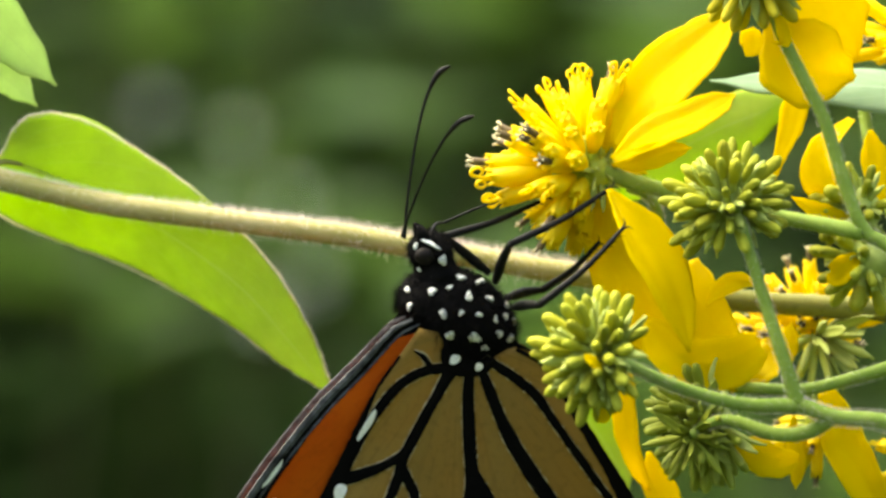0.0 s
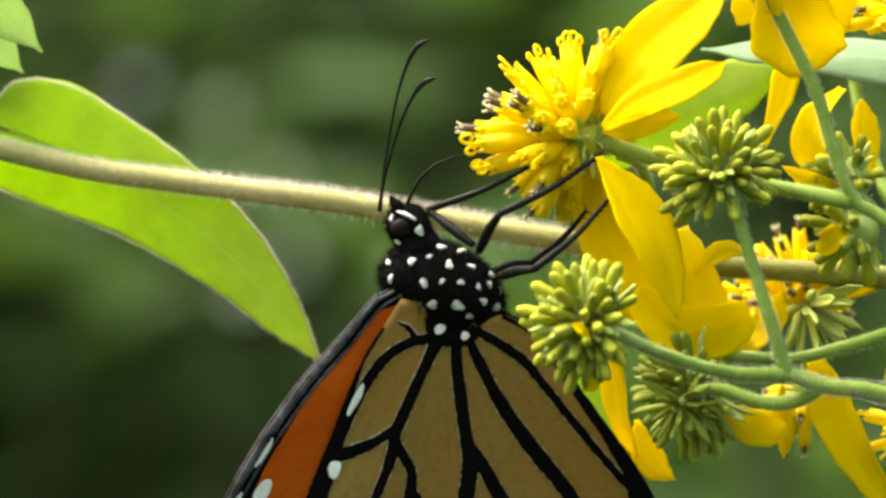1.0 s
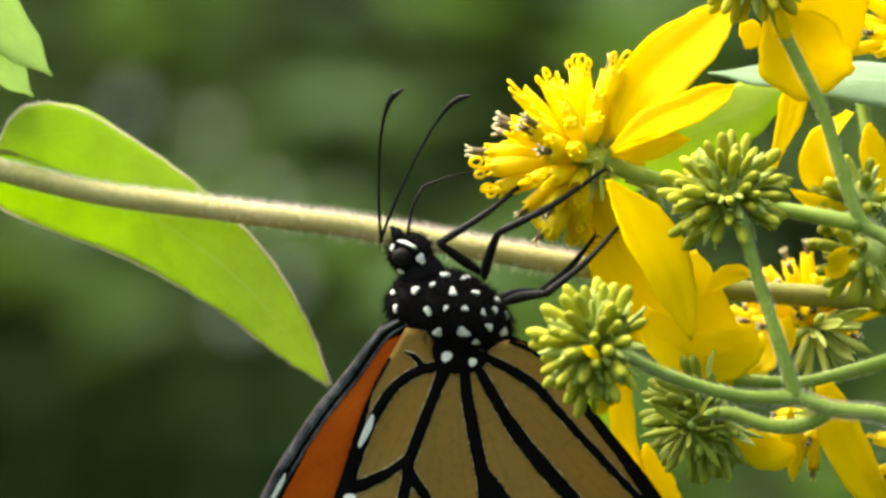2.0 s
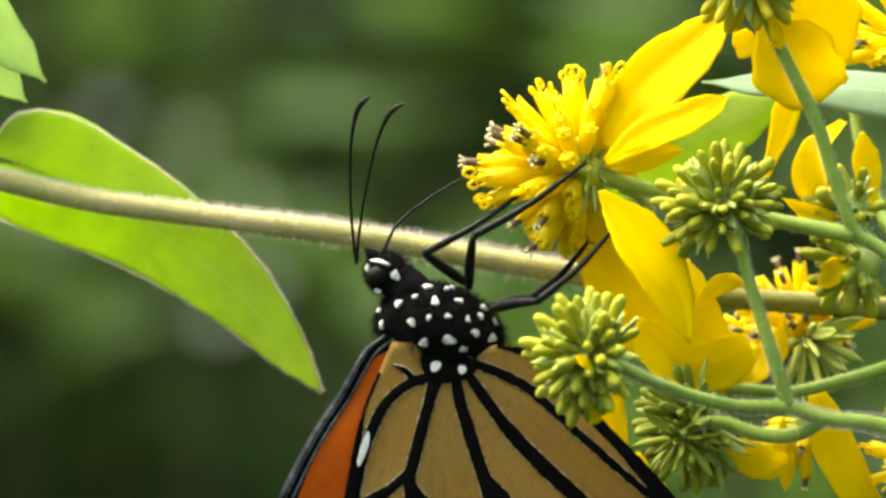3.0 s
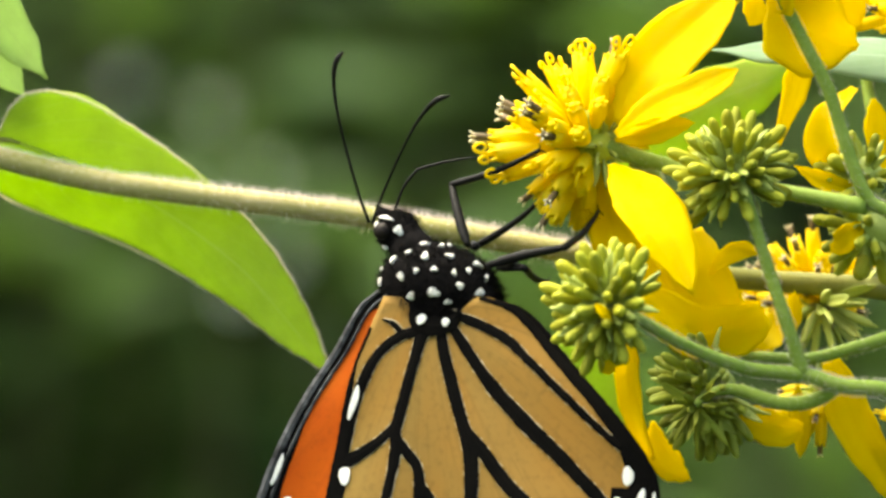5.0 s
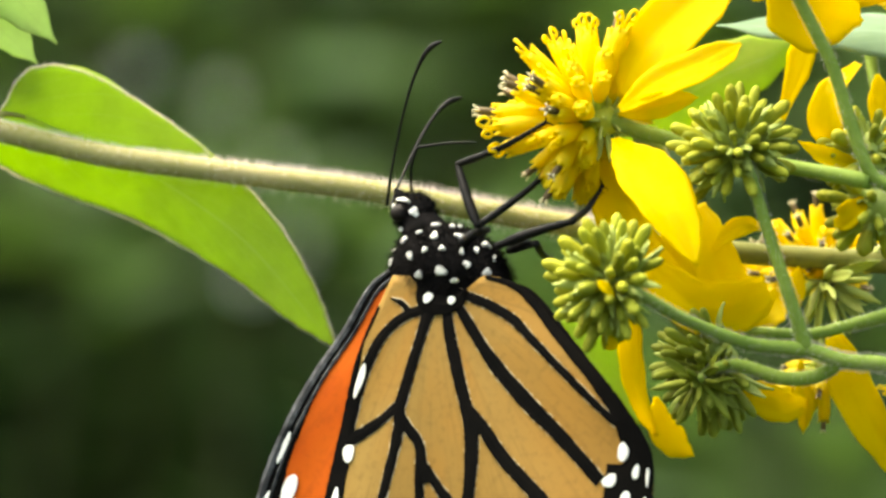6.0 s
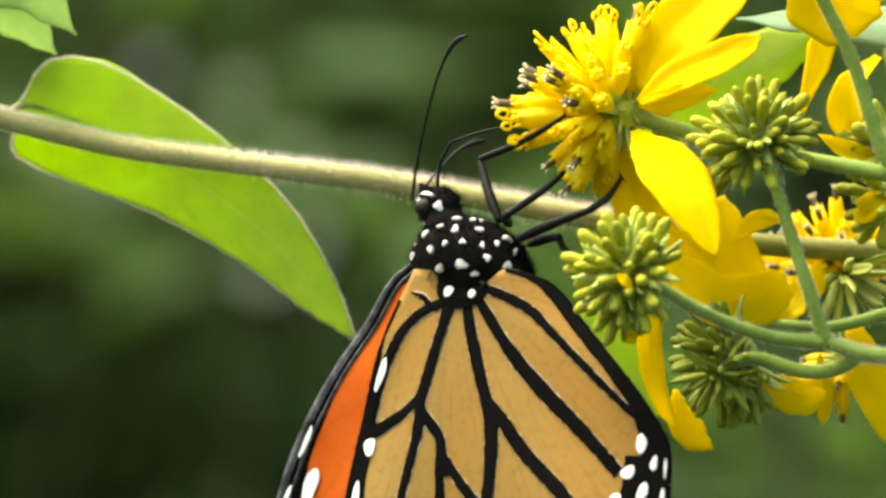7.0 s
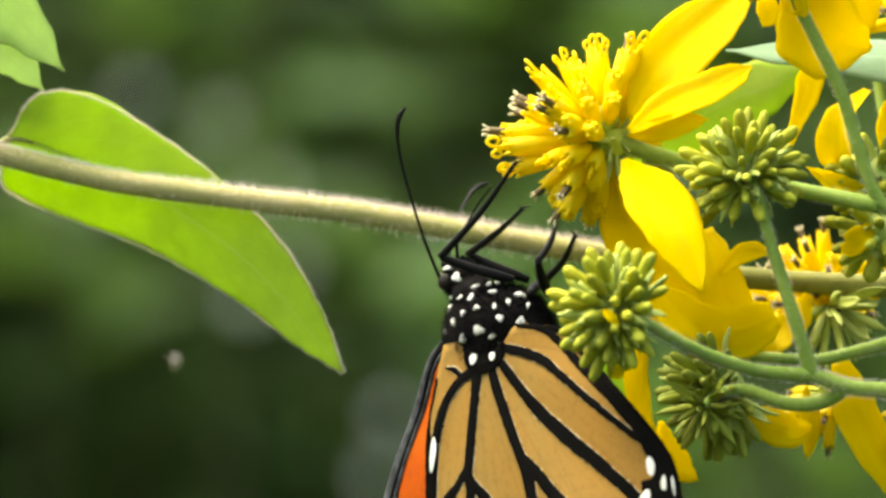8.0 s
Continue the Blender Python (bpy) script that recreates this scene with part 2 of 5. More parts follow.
def tube(bm, path, radius, seg=10, mat=0, squash=1.0, knobs=0.0):
    """A round rod along a path; radius is a profile from start to end."""
    rings = []
    n = len(path) - 1
    tang = [(path[min(i + 1, n)] - path[max(i - 1, 0)]).normalized() for i in range(n + 1)]
    side = tang[0].orthogonal().normalized()
    for i, p in enumerate(path):
        side = (side - tang[i] * side.dot(tang[i])).normalized()
        up = tang[i].cross(side)
        r = profile(radius, i / n) * (1 + knobs * random.uniform(-1, 1))
        rings.append([bm.verts.new(p + r * (math.cos(a) * side + squash * math.sin(a) * up)) for a in (2 * math.pi * k / seg for k in range(seg))])
    for a, b in zip(rings, rings[1:]):
        for k in range(seg):
            f = bm.faces.new((a[k], a[(k + 1) % seg], b[(k + 1) % seg], b[k]))
            f.material_index, f.smooth = mat, True
    for ring, flip in ((rings[0], True), (rings[-1], False)):
        f = bm.faces.new(ring[::-1] if flip else ring)
        f.material_index, f.smooth = mat, True


def lathe(bm, outline, seg=8, mat=0, m=None):
    """A turned body: (radius, height) pairs round the z axis."""
    rings = []
    for r, z in outline:
        rings.append([bm.verts.new((r * math.cos(a), r * math.sin(a), z)) for a in (2 * math.pi * k / seg for k in range(seg))])
    made = [v for ring in rings for v in ring]
    for a, b in zip(rings, rings[1:]):
        for k in range(seg):
            f = bm.faces.new((a[k], a[(k + 1) % seg], b[(k + 1) % seg], b[k]))
            f.material_index, f.smooth = mat, True
    for ring, flip in ((rings[0], True), (rings[-1], False)):
        f = bm.faces.new(ring[::-1] if flip else ring)
        f.material_index, f.smooth = mat, True
    if m:
        for v in made:
            v.co = m @ v.co


def blade(bm, path, half, side, cup=0.0, thick=1.2e-4, across=10, wave=0.0, fold=0.0, pleat=0.0, lop=0.0, seed=0):
    """A leaf or petal: a curved sheet with real thickness along a path. half: profile of its half width; side: the way across."""
    n = len(path) - 1
    uv = bm.loops.layers.uv.verify()
    rnd = random.Random(seed)
    ph = [rnd.uniform(0, 6.28) for _ in range(4)]
    top, low = [], []
    length = sum((b - a).length for a, b in zip(path, path[1:]))
    for i, p in enumerate(path):
        s = i / n
        t = (path[min(i + 1, n)] - path[max(i - 1, 0)]).normalized()
        sd = side if isinstance(side, Vector) else side(s)
        sd = (sd - t * sd.dot(t)).normalized()
        nm = t.cross(sd)
        w = max(profile(half, s), length * 0.002)
        ra, rb = [], []
        for j in range(across + 1):
            q = 2 * j / across - 1
            h = cup * q * q * w + fold * abs(q) * w
            h += wave * w * q * q * math.sin(9 * s + ph[0] + (2 if q > 0 else 0)) + pleat * w * math.cos(q * 9 + ph[1])
            h += 0.03 * w * math.sin(5 * s + 3 * q + ph[2])
            ww = w * (1 + lop * (1 if q > 0 else -1) + 0.03 * math.sin(23 * s + ph[3] + q))
            c = p + sd * (q * ww) + nm * h
            e = thick * (0.5 if abs(q) < 0.99 else 0.2)
            ra.append(bm.verts.new(c + nm * e))
            rb.append(bm.verts.new(c - nm * e))
        top.append(ra)
        low.append(rb)

    def face(vs, st):
        f = bm.faces.new(vs)
        f.smooth = True
        for lp, c in zip(f.loops, st):
            lp[uv].uv = c

    for i in range(n):
        for j in range(across):
            a, b, c, d = (i / n, j / across), (i / n, (j + 1) / across), ((i + 1) / n, (j + 1) / across), ((i + 1) / n, j / across)
            face((top[i][j], top[i][j + 1], top[i + 1][j + 1], top[i + 1][j]), (a, b, c, d))
            face((low[i][j + 1], low[i][j], low[i + 1][j], low[i + 1][j + 1]), (b, a, d, c))
    for i in range(n):
        for j in (0, across):
            vs = (top[i][j], top[i + 1][j], low[i + 1][j], low[i][j])
            face(vs if j == 0 else vs[::-1], ((i / n, j / across),) * 4)
    for i in (0, n):
        for j in range(across):
            vs = (top[i][j + 1], top[i][j], low[i][j], low[i][j + 1])
            face(vs if i == 0 else vs[::-1], ((i / n, j / across),) * 4)


def link(name, bm, mats, parent=None, origin=None, label=""):
    """One mesh object; its mesh lies round the origin given, a place in the world."""
    origin = Vector((0, 0, 0)) if origin is None else origin
    me = bpy.data.meshes.new(name)
    for v in bm.verts:
        v.co = v.co - origin
    bm.normal_update()
    bm.to_mesh(me)
    bm.free()
    for m in mats if isinstance(mats, (list, tuple)) else (mats,):
        me.materials.append(m)
    ob = new(name, me)
    ORIGIN[ob] = origin.copy()
    ob.location = origin - (ORIGIN[parent] if parent else Vector((0, 0, 0)))
    ob.parent = parent
    if label:
        tagged(ob, label)
    return ob


def part(name, bm, mats, parent, label="", origin=None):
    return link(name, bm, mats, parent, origin or ORIGIN[parent], label)


def thing(name, origin, label, category, group=""):
    e = new(name)
    e.empty_display_size = 0.002
    e.location = origin
    ORIGIN[e] = origin.copy()
    return tagged(e, label, category, group)


def place_piece(name, mesh, parent, m, label=""):
    """A repeat that shares its mesh; m is its pose in the parent's space."""
    ob = new(name, mesh)
    ob.parent = parent
    ob.matrix_basis = m
    return tagged(ob, label) if label else ob


def along(direction, spin=0.0):
    """A turn that lays the z axis along a direction."""
    return Vector(direction).to_track_quat("Z", "Y").to_matrix().to_4x4() @ Matrix.Rotation(spin, 4, "Z")


def hairs(bm, path, radius, count, length, width, seed, shade=1.0):
    """Fine hairs standing on a rod; shade is the share of them that its underside keeps."""
    rnd = random.Random(seed)
    n = len(path) - 1
    for _ in range(count):
        x = rnd.random() * n
        k = min(int(x), n - 1)
        p = path[k].lerp(path[k + 1], x - k)
        t = (path[k + 1] - path[k]).normalized()
        a = rnd.uniform(0, 2 * math.pi)
        s = t.orthogonal().normalized()
        o = math.cos(a) * s + math.sin(a) * t.cross(s)
        if o.z < 0.1 and rnd.random() > shade:
            continue
        r = profile(radius, x / n)
        ln = profile(length, x / n) if isinstance(length, tuple) else length
        tip = p + o * (r + ln * rnd.uniform(0.4, 1.1)) + t * ln * rnd.uniform(-0.4, 0.4)
        q = o.cross(t) * width
        b = p + o * r * 0.95
        v = [bm.verts.new(b + q), bm.verts.new(b - q * 0.5 + t * width), bm.verts.new(b - q * 0.5 - t * width), bm.verts.new(tip)]
        for f in ((0, 1, 3), (1, 2, 3), (2, 0, 3)):
            bm.faces.new([v[i] for i in f])


# ---- ground and distance ----
def build_ground():
    bm = bmesh.new()
    n = 48
    g = []
    for i in range(n + 1):
        row = []
        for j in range(n + 1):
            x, y = (2 * i / n - 1), (2 * j / n - 1)
            x, y = 400 * x * abs(x) ** 2, 400 * y * abs(y) ** 2
            near = math.exp(-(x * x + y * y) / 900)
            row.append(bm.verts.new((x, y, 0.03 * near * noise.noise((x * 0.8, y * 0.8, 0)))))
        g.append(row)
    for i in range(n):
        for j in range(n):
            bm.faces.new((g[i][j], g[i + 1][j], g[i + 1][j + 1], g[i][j + 1])).smooth = True
    ob = link("ground", bm, EARTH)
    tagged(ob, "dark earth with old leaf litter under the plants", "ground", kind="structure")


def leaf_card(vs, fs, p, d, s, length, width, bend):
    """One small folded leaf: a raised midrib and two drooping halves."""
    nm = d.cross(s).normalized()
    k = len(vs)
    vs += [p, p + d * length * 0.5 + s * width * 0.5 - nm * bend, p + d * length * 0.55, p + d * length * 0.5 - s * width * 0.5 - nm * bend, p + d * length - nm * bend * 1.5]
    fs += [(k, k + 1, k + 2), (k, k + 2, k + 3), (k + 1, k + 4, k + 2), (k + 2, k + 4, k + 3)]


def stuff(name, vs, fs, mat, label, category):
    me = bpy.data.meshes.new(name)
    me.from_pydata([tuple(v) for v in vs], [], fs)
    me.materials.append(mat)
    ob = new(name, me)
    return tagged(ob, label, category, kind="stuff")


def build_grass():
    rnd = random.Random(5)
    vs, fs = [], []
    for _ in range(46000):
        x, y = rnd.gauss(0, 3.2), rnd.gauss(1.0, 3.0)
        if abs(x) < 0.2 and -0.9 < y < 0.2:
            continue
        a, h, w = rnd.uniform(0, 6.28), rnd.uniform(0.1, 0.45), rnd.uniform(0.003, 0.007)
        lean = Vector((math.cos(a), math.sin(a), 0)) * h * rnd.uniform(0.1, 0.6)
        s = Vector((-math.sin(a), math.cos(a), 0)) * w
        p = Vector((x, y, -0.02))
        m = p + lean * 0.35 + Vector((0, 0, h * 0.6))
        k = len(vs)
        vs += [p + s, p - s, m + s * 0.8, m - s * 0.8, p + lean + Vector((0, 0, h))]
        fs += [(k, k + 1, k + 3, k + 2), (k + 2, k + 3, k + 4)]
    stuff("grass", vs, fs, GRASS, "uneven green meadow grass round the plants", "grass")


def build_shrub(name, x0, x1, y0, y1, top, count, seed, label, mat=None):
    """A leafy thicket: bent stems from the ground and many leaves on them."""
    rnd = random.Random(seed)
    base = thing(name, Vector(((x0 + x1) / 2, (y0 + y1) / 2, 0)), label, "shrub")
    vs, fs = [], []
    stems = 26
    for i in range(stems):
        x, y = rnd.uniform(x0, x1), rnd.uniform(y0, y1)
        h = top * rnd.uniform(0.75, 1.05)
        pts = [Vector((x, y, -0.03))]
        for k in range(1, 5):
            pts.append(pts[-1] + Vector((rnd.uniform(-0.12, 0.12), rnd.uniform(-0.1, 0.1), h / 4)))
        path = spline(pts, 14)
        bm = bmesh.new()
        tube(bm, path, (0.005, 0.004, 0.0015), 6)
        part("stem", bm, BARK, base)
        for _ in range(count // stems):
            q = rnd.random() ** 0.8
            c = path[min(int(q * 14), 13)]
            a = rnd.uniform(0, 6.28)
            out = Vector((math.cos(a), math.sin(a), rnd.uniform(-0.5, 0.35))).normalized()
            p = c + out * rnd.uniform(0.01, 0.16)
            s = out.cross(Vector((rnd.uniform(-0.4, 0.4), rnd.uniform(-0.4, 0.4), 1))).normalized()
            # an open hollow in the foliage, through which the shade-coloured hedge shows
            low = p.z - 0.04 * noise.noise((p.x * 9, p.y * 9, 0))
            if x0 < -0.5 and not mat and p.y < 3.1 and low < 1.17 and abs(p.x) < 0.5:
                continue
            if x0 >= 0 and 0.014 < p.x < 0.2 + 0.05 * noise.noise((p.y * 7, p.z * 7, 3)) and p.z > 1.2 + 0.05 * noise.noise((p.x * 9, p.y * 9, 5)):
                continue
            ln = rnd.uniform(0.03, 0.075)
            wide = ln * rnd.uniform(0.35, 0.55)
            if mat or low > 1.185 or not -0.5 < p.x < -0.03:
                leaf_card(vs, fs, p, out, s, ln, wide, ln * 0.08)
    me = bpy.data.meshes.new("foliage")
    o = ORIGIN[base]
    me.from_pydata([tuple(v - o) for v in vs], [], fs)
    me.materials.append(mat or SHRUB)
    ob = new("foliage", me)
    ob.parent = base
    tagged(ob, "dense green leaves in shade", kind="stuff")


def build_woods():
    """A far wall of woods all round, uneven in depth and outline."""
    bm = bmesh.new()
    n, rows = 180, 16
    g = []
    for i in range(n):
        a = 2 * math.pi * i / n
        col = []
        for j in range(rows + 1):
            s = j / rows
            r = 9 + 2.2 * noise.noise((3 * math.cos(a) * 2, 3 * math.sin(a) * 2, s * 5)) + 1.0 * noise.noise((9 * math.cos(a), 9 * math.sin(a), s * 14))
            h = 5.5 + 1.6 * noise.noise((4 * math.cos(a), 4 * math.sin(a), 7.7))
            # the wood stands behind; its unseen near side is cut low for sky light
            h *= 0.25 + 0.75 * min(1, max(0, math.sin(a) * 1.4 + 0.5))
            # the crowns hang out above view, added to shade the foot of the wood
            r -= 2.6 * min(1, max(0, (s - 0.3) / 0.35)) ** 2 - 2.0 * s ** 4
            col.append(bm.verts.new((r * math.cos(a), r * math.sin(a), s * h - 0.05)))
        g.append(col)
    for i in range(n):
        for j in range(rows):
            bm.faces.new((g[i][j], g[(i + 1) % n][j], g[(i + 1) % n][j + 1], g[i][j + 1])).smooth = True
    rnd = random.Random(17)
    vs, fs = [], []
    for _ in range(15000):
        i, j = rnd.randrange(n), rnd.randrange(1, rows)
        p = g[i][j].co.lerp(g[(i + 1) % n][j + 1].co, rnd.random()) + Vector([rnd.uniform(-0.15, 0.15) for _ in range(3)])
        a = rnd.uniform(0, 6.28)
        out = (Vector((-p.x, -p.y, 0)).normalized() + Vector((math.cos(a), math.sin(a), rnd.uniform(-0.9, 0.4))) * 0.9).normalized()
        s = out.cross(Vector((rnd.uniform(-0.5, 0.5), rnd.uniform(-0.5, 0.5), 1))).normalized()
        ln = rnd.uniform(0.12, 0.32)
        leaf_card(vs, fs, p, out, s, ln, ln * rnd.uniform(0.4, 0.6), ln * 0.1)
    tagged(link("far_woods", bm, WOODS), "dark green wood edge far behind the plants", "woods", kind="stuff")
    stuff("woodland_leaves", vs, fs, SHRUB, "ragged green leaves along the wood edge", "leaves")


build_ground()
build_grass()
build_shrub("thicket", -1.3, 0.0, 1.9, 3.2, 2.1, 16000, 11, "shaded leafy green thicket rising behind the flowers")
build_shrub("thicket", 0.0, 1.4, 2.3, 3.6, 2.0, 13000, 12, "shaded leafy green thicket rising behind the flowers")
# added hedge; its dark leaves stand for the shade low in the background
build_shrub("low_hedge", -0.75, 0.15, 3.35, 3.95, 1.23, 34000, 14, "low added dark green hedge, its deep shade put into the leaf colour", SHRUB_SHADE)
build_woods()


def build_pale_glints():
    """A few small white five-lobed pieces, added to stand for bright glints in the thicket."""
    bm = bmesh.new()
    for k in range(5):
        a = 2 * math.pi * k / 5
        o = Vector((math.cos(a), 0.25, math.sin(a)))
        blade(bm, spline([o * 0.0008, o * 0.003, o * 0.006], 4), (0.0008, 0.0026, 0.001), Vector((-math.sin(a), 0, math.cos(a))), thick=3e-4, across=3)
    for v in bm.verts:
        v.co *= 0.72
    first = link("pale_blossom", bm, SCALE_WHITE)
    tagged(first, "tiny white five-lobed piece standing in for a glint in the thicket", "blossom", "pale blossoms")
    spots = [(272, 190, 2100), (418, 236, 2150), (515, 352, 2120), (548, 500, 2080), (470, 560, 2140), (722, 762, 2110), (702, 868, 2130)]
    first.location = at(*spots[0])
    for q in spots[1:]:
        copy_thing(first, Matrix.Translation(at(*q)))


build_pale_glints()


def build_floating_seed():
    """A tuft of plant down on the air: a tiny seed under a ball of fine rays."""
    rnd = random.Random(41)
    p = at(-250, 700, 90)
    t = thing("floating_seed", p, "tiny pale tuft of plant down drifting in the air", "seed")
    bm = bmesh.new()
    tube(bm, spline([p + Vector((0, 0, -0.0009)), p + Vector((0, 0, -0.0002))], 4), (5e-5, 1.2e-4, 6e-5), 6)
    part("seed", bm, POLLEN, t)
    bm = bmesh.new()
    for _ in range(34):
        d = Vector((rnd.gauss(0, 1), rnd.gauss(0, 1), rnd.gauss(0.5, 1))).normalized()
        tube(bm, spline([p, p + d * 0.00048 * rnd.uniform(0.7, 1.1)], 2), (2.5e-5, 1e-5), 4)
    tagged(part("down", bm, HAIR, t, "fine pale rays"), kind="stuff")
    return t


FLOATING_SEED = build_floating_seed()


# ---- the leafy stem that crosses behind ----
LEAF_HALF = (3, 72, 100, 116, 123, 122, 117, 110, 102, 94, 85, 75, 63, 49, 34, 18, 2)


def build_leafy_stem():
    def back(u, v, d):
        return at(u, v, d + 4)

    foot = Vector((0.16, 0.05, 0.0))
    t = thing("leafy_stem", foot, "long hairy olive-pink stem with bright green pointed leaves", "plant stem")
    near = [back(-240, 262, 9), back(-100, 290, 9), back(0, 318, 9), back(180, 360, 9), back(400, 390, 9), back(620, 418, 9), back(830, 455, 9), back(1040, 490, 9.5), back(1290, 530, 10), back(1568, 550, 11), back(1900, 585, 14)]
    path = spline(near, 120)
    down = spline([near[-1], back(2500, 900, 25), Vector((0.13, 0.05, 0.95)), Vector((0.16, 0.05, 0.5)), foot + Vector((0, 0, -0.03))], 30)
    bm = bmesh.new()
    tube(bm, path[:88], [U * k for k in (17, 19, 20, 20, 20, 20)], 14, knobs=0.02)
    part("stem", bm, STEM, t)
    bm = bmesh.new()
    tube(bm, path[87:] + down[1:], [U * k for k in (20, 20, 21, 24, 30, 40)], 14, knobs=0.02)
    part("stem_base", bm, STEM_OLD, t, "older olive-brown part of the stem")
    bm = bmesh.new()
    # pale hairs kept mostly on top: the top-lit look is built into them
    hairs(bm, path[:92], [U * k for k in (17, 19, 20, 20, 20)], 19000, (8 * U, 9 * U, 12 * U, 18 * U, 20 * U, 19 * U), 0.26 * U, 3, 0.2)
    tagged(part("stem_hairs", bm, HAIR, t, "short pale hairs"), kind="stuff")
    # the large leaf hangs behind the stem
    bm = bmesh.new()
    spine = spline([back(-6, 285, 9.5), back(40, 290, 10.5), back(150, 335, 12), back(286, 406, 12.5), back(424, 507, 12), back(523, 618, 11.5), back(590, 700, 11.5)], 44)
    blade(bm, spine, [U * k * 1.035 for k in LEAF_HALF], Vector((0.42, -0.5, 0.8)), cup=-0.1, thick=1.8e-4, across=16, wave=0.03, lop=-0.035, seed=2)
    leaf = part("leaf", bm, LEAF, t, "bright yellow-green pointed leaf with a downy edge")
    bm = bmesh.new()
    tube(bm, spline([back(-22, 302, 9.2), back(0, 285, 9.6), back(40, 291, 10.4)], 8), (U * 9, U * 7, U * 4), 8)
    part("leaf_stalk", bm, STEM, leaf)
    bm = bmesh.new()
    tube(bm, [p + Vector((0, -1.5 * U, 0)) for p in spine[1:24]], [U * k for k in (6, 4.5, 3.6, 2.4, 1.2, 0.5)], 8)
    part("midrib", bm, RIB, leaf, "thin brownish-green midrib")
    bm = bmesh.new()
    for sgn in (1, -1):
        rim = []
        for i in range(len(spine)):
            tg = (spine[min(i + 1, 44)] - spine[max(i - 1, 0)]).normalized()
            sd = Vector((0.42, -0.5, 0.8))
            sd = (sd - tg * sd.dot(tg)).normalized()
            w = profile([U * k for k in LEAF_HALF], i / 44)
            rim.append(spine[i] + sd * sgn * w * (1.0 if sgn > 0 else 1.07) + tg.cross(sd) * -0.1 * w)
        hairs(bm, rim, (U, U), 3000, 7 * U, 0.2 * U, 9 + sgn)
        rb = bmesh.new()
        tube(rb, rim, (U * 1.1, U * 1.6, U * 1.6, U * 1.5, U * 1.0), 6)
        part("leaf_rim", rb, RIM, leaf, "pinkish thickened edge")
    tagged(part("leaf_down", bm, HAIR, leaf, "fine pale down"), kind="stuff")
    # two smaller leaves higher up on the shoot
    base = back(-190, 50, 9)
    bm = bmesh.new()
    tube(bm, spline([back(-235, 258, 9), back(-260, 150, 9), base], 12), (U * 12, U * 10, U * 6), 8)
    part("side_shoot", bm, STEM, t)
    bm = bmesh.new()
    blade(bm, spline([base, back(-90, 5, 9), back(10, 60, 9), back(100, 152, 9)], 24), [U * k for k in (3, 66, 88, 74, 40, 2)], Vector((0.7, -0.4, 0.6)), cup=0.2, thick=1.8e-4, seed=4)
    upper = part("leaf", bm, LEAF_SOFT_LIT, t, "small pointed leaf, its pale backlit look put into the colour", origin=base)
    bm = bmesh.new()
    blade(bm, spline([base, back(-90, 75, 11), back(0, 130, 11), back(66, 188, 11)], 24), [U * k for k in (3, 46, 58, 50, 30, 2)], Vector((0.7, -0.4, 0.6)), cup=-0.2, thick=1.8e-4, seed=5)
    lower = part("leaf", bm, LEAF_SOFT_LIT, t, "small pointed leaf, its pale backlit look put into the colour", origin=base)
    return upper, lower


UPPER_LEAF, LOWER_LEAF = build_leafy_stem()


# ---- the flowering plant ----
def floret_mesh(kind):
    """One tubular disc floret, 1 long along z, on its green ovary."""
    bm = bmesh.new()
    lathe(bm, ((0.02, 0), (0.045, 0.06), (0.058, 0.20), (0.05, 0.36)), 7, 1)
    lathe(bm, ((0.040, 0.26), (0.060, 0.33), (0.082, 0.46), (0.099, 0.62), (0.100, 0.77), (0.088, 0.87), (0.062, 0.90), (0.045, 0.84)), 10, 0)
    for k in range(5):
        a = 2 * math.pi * k / 5
        o = Vector((math.cos(a), math.sin(a), 0))
        pts = [o * 0.068 + Vector((0, 0, 0.84)), o * 0.074 + Vector((0, 0, 0.91)), o * 0.088 + Vector((0, 0, 0.945))]
        tube(bm, spline(pts, 4), (0.026, 0.020, 0.006), 5, 0)
    if kind == "curled":
        for sx in (1, -1):
            f, g = (1.1, 0.0) if sx > 0 else (0.85, 0.05)
            pts = [Vector((0.01 * sx, 0, 0.86)), Vector((0.015 * sx, g, 0.86 + 0.14 * f)), Vector((0.05 * sx * f, g, 0.86 + 0.21 * f)), Vector((0.095 * sx * f, g, 0.86 + 0.19 * f)), Vector((0.10 * sx * f, g, 0.86 + 0.13 * f)), Vector((0.06 * sx * f, g, 0.86 + 0.105 * f)), Vector((0.03 * sx * f, g, 0.86 + 0.14 * f))]
            tube(bm, spline(pts, 16), (0.019, 0.018, 0.013), 6, 0)
    elif kind == "dark":
        lathe(bm, ((0.034, 0.82), (0.038, 0.9), (0.042, 1.03), (0.032, 1.09)), 7, 2)
        for k in range(4):
            a = 1.57 * k + 0.4
            o = Vector((math.cos(a), math.sin(a), 0))
            tube(bm, spline([o * 0.024 + Vector((0, 0, 1.05)), o * 0.038 + Vector((0, 0, 1.10)), o * 0.062 + Vector((0, 0, 1.125))], 3), (0.012, 0.015, 0.006), 5, 3)
    else:
        lathe(bm, ((0.05, 0.8), (0.062, 0.88), (0.04, 0.95), (0.012, 0.975)), 7, 0)
    me = bpy.data.meshes.new("floret_" + kind)
    bm.to_mesh(me)
    bm.free()
    for m in (FLORET, OVARY, ANTHER, POLLEN):
        me.materials.append(m)
    return me


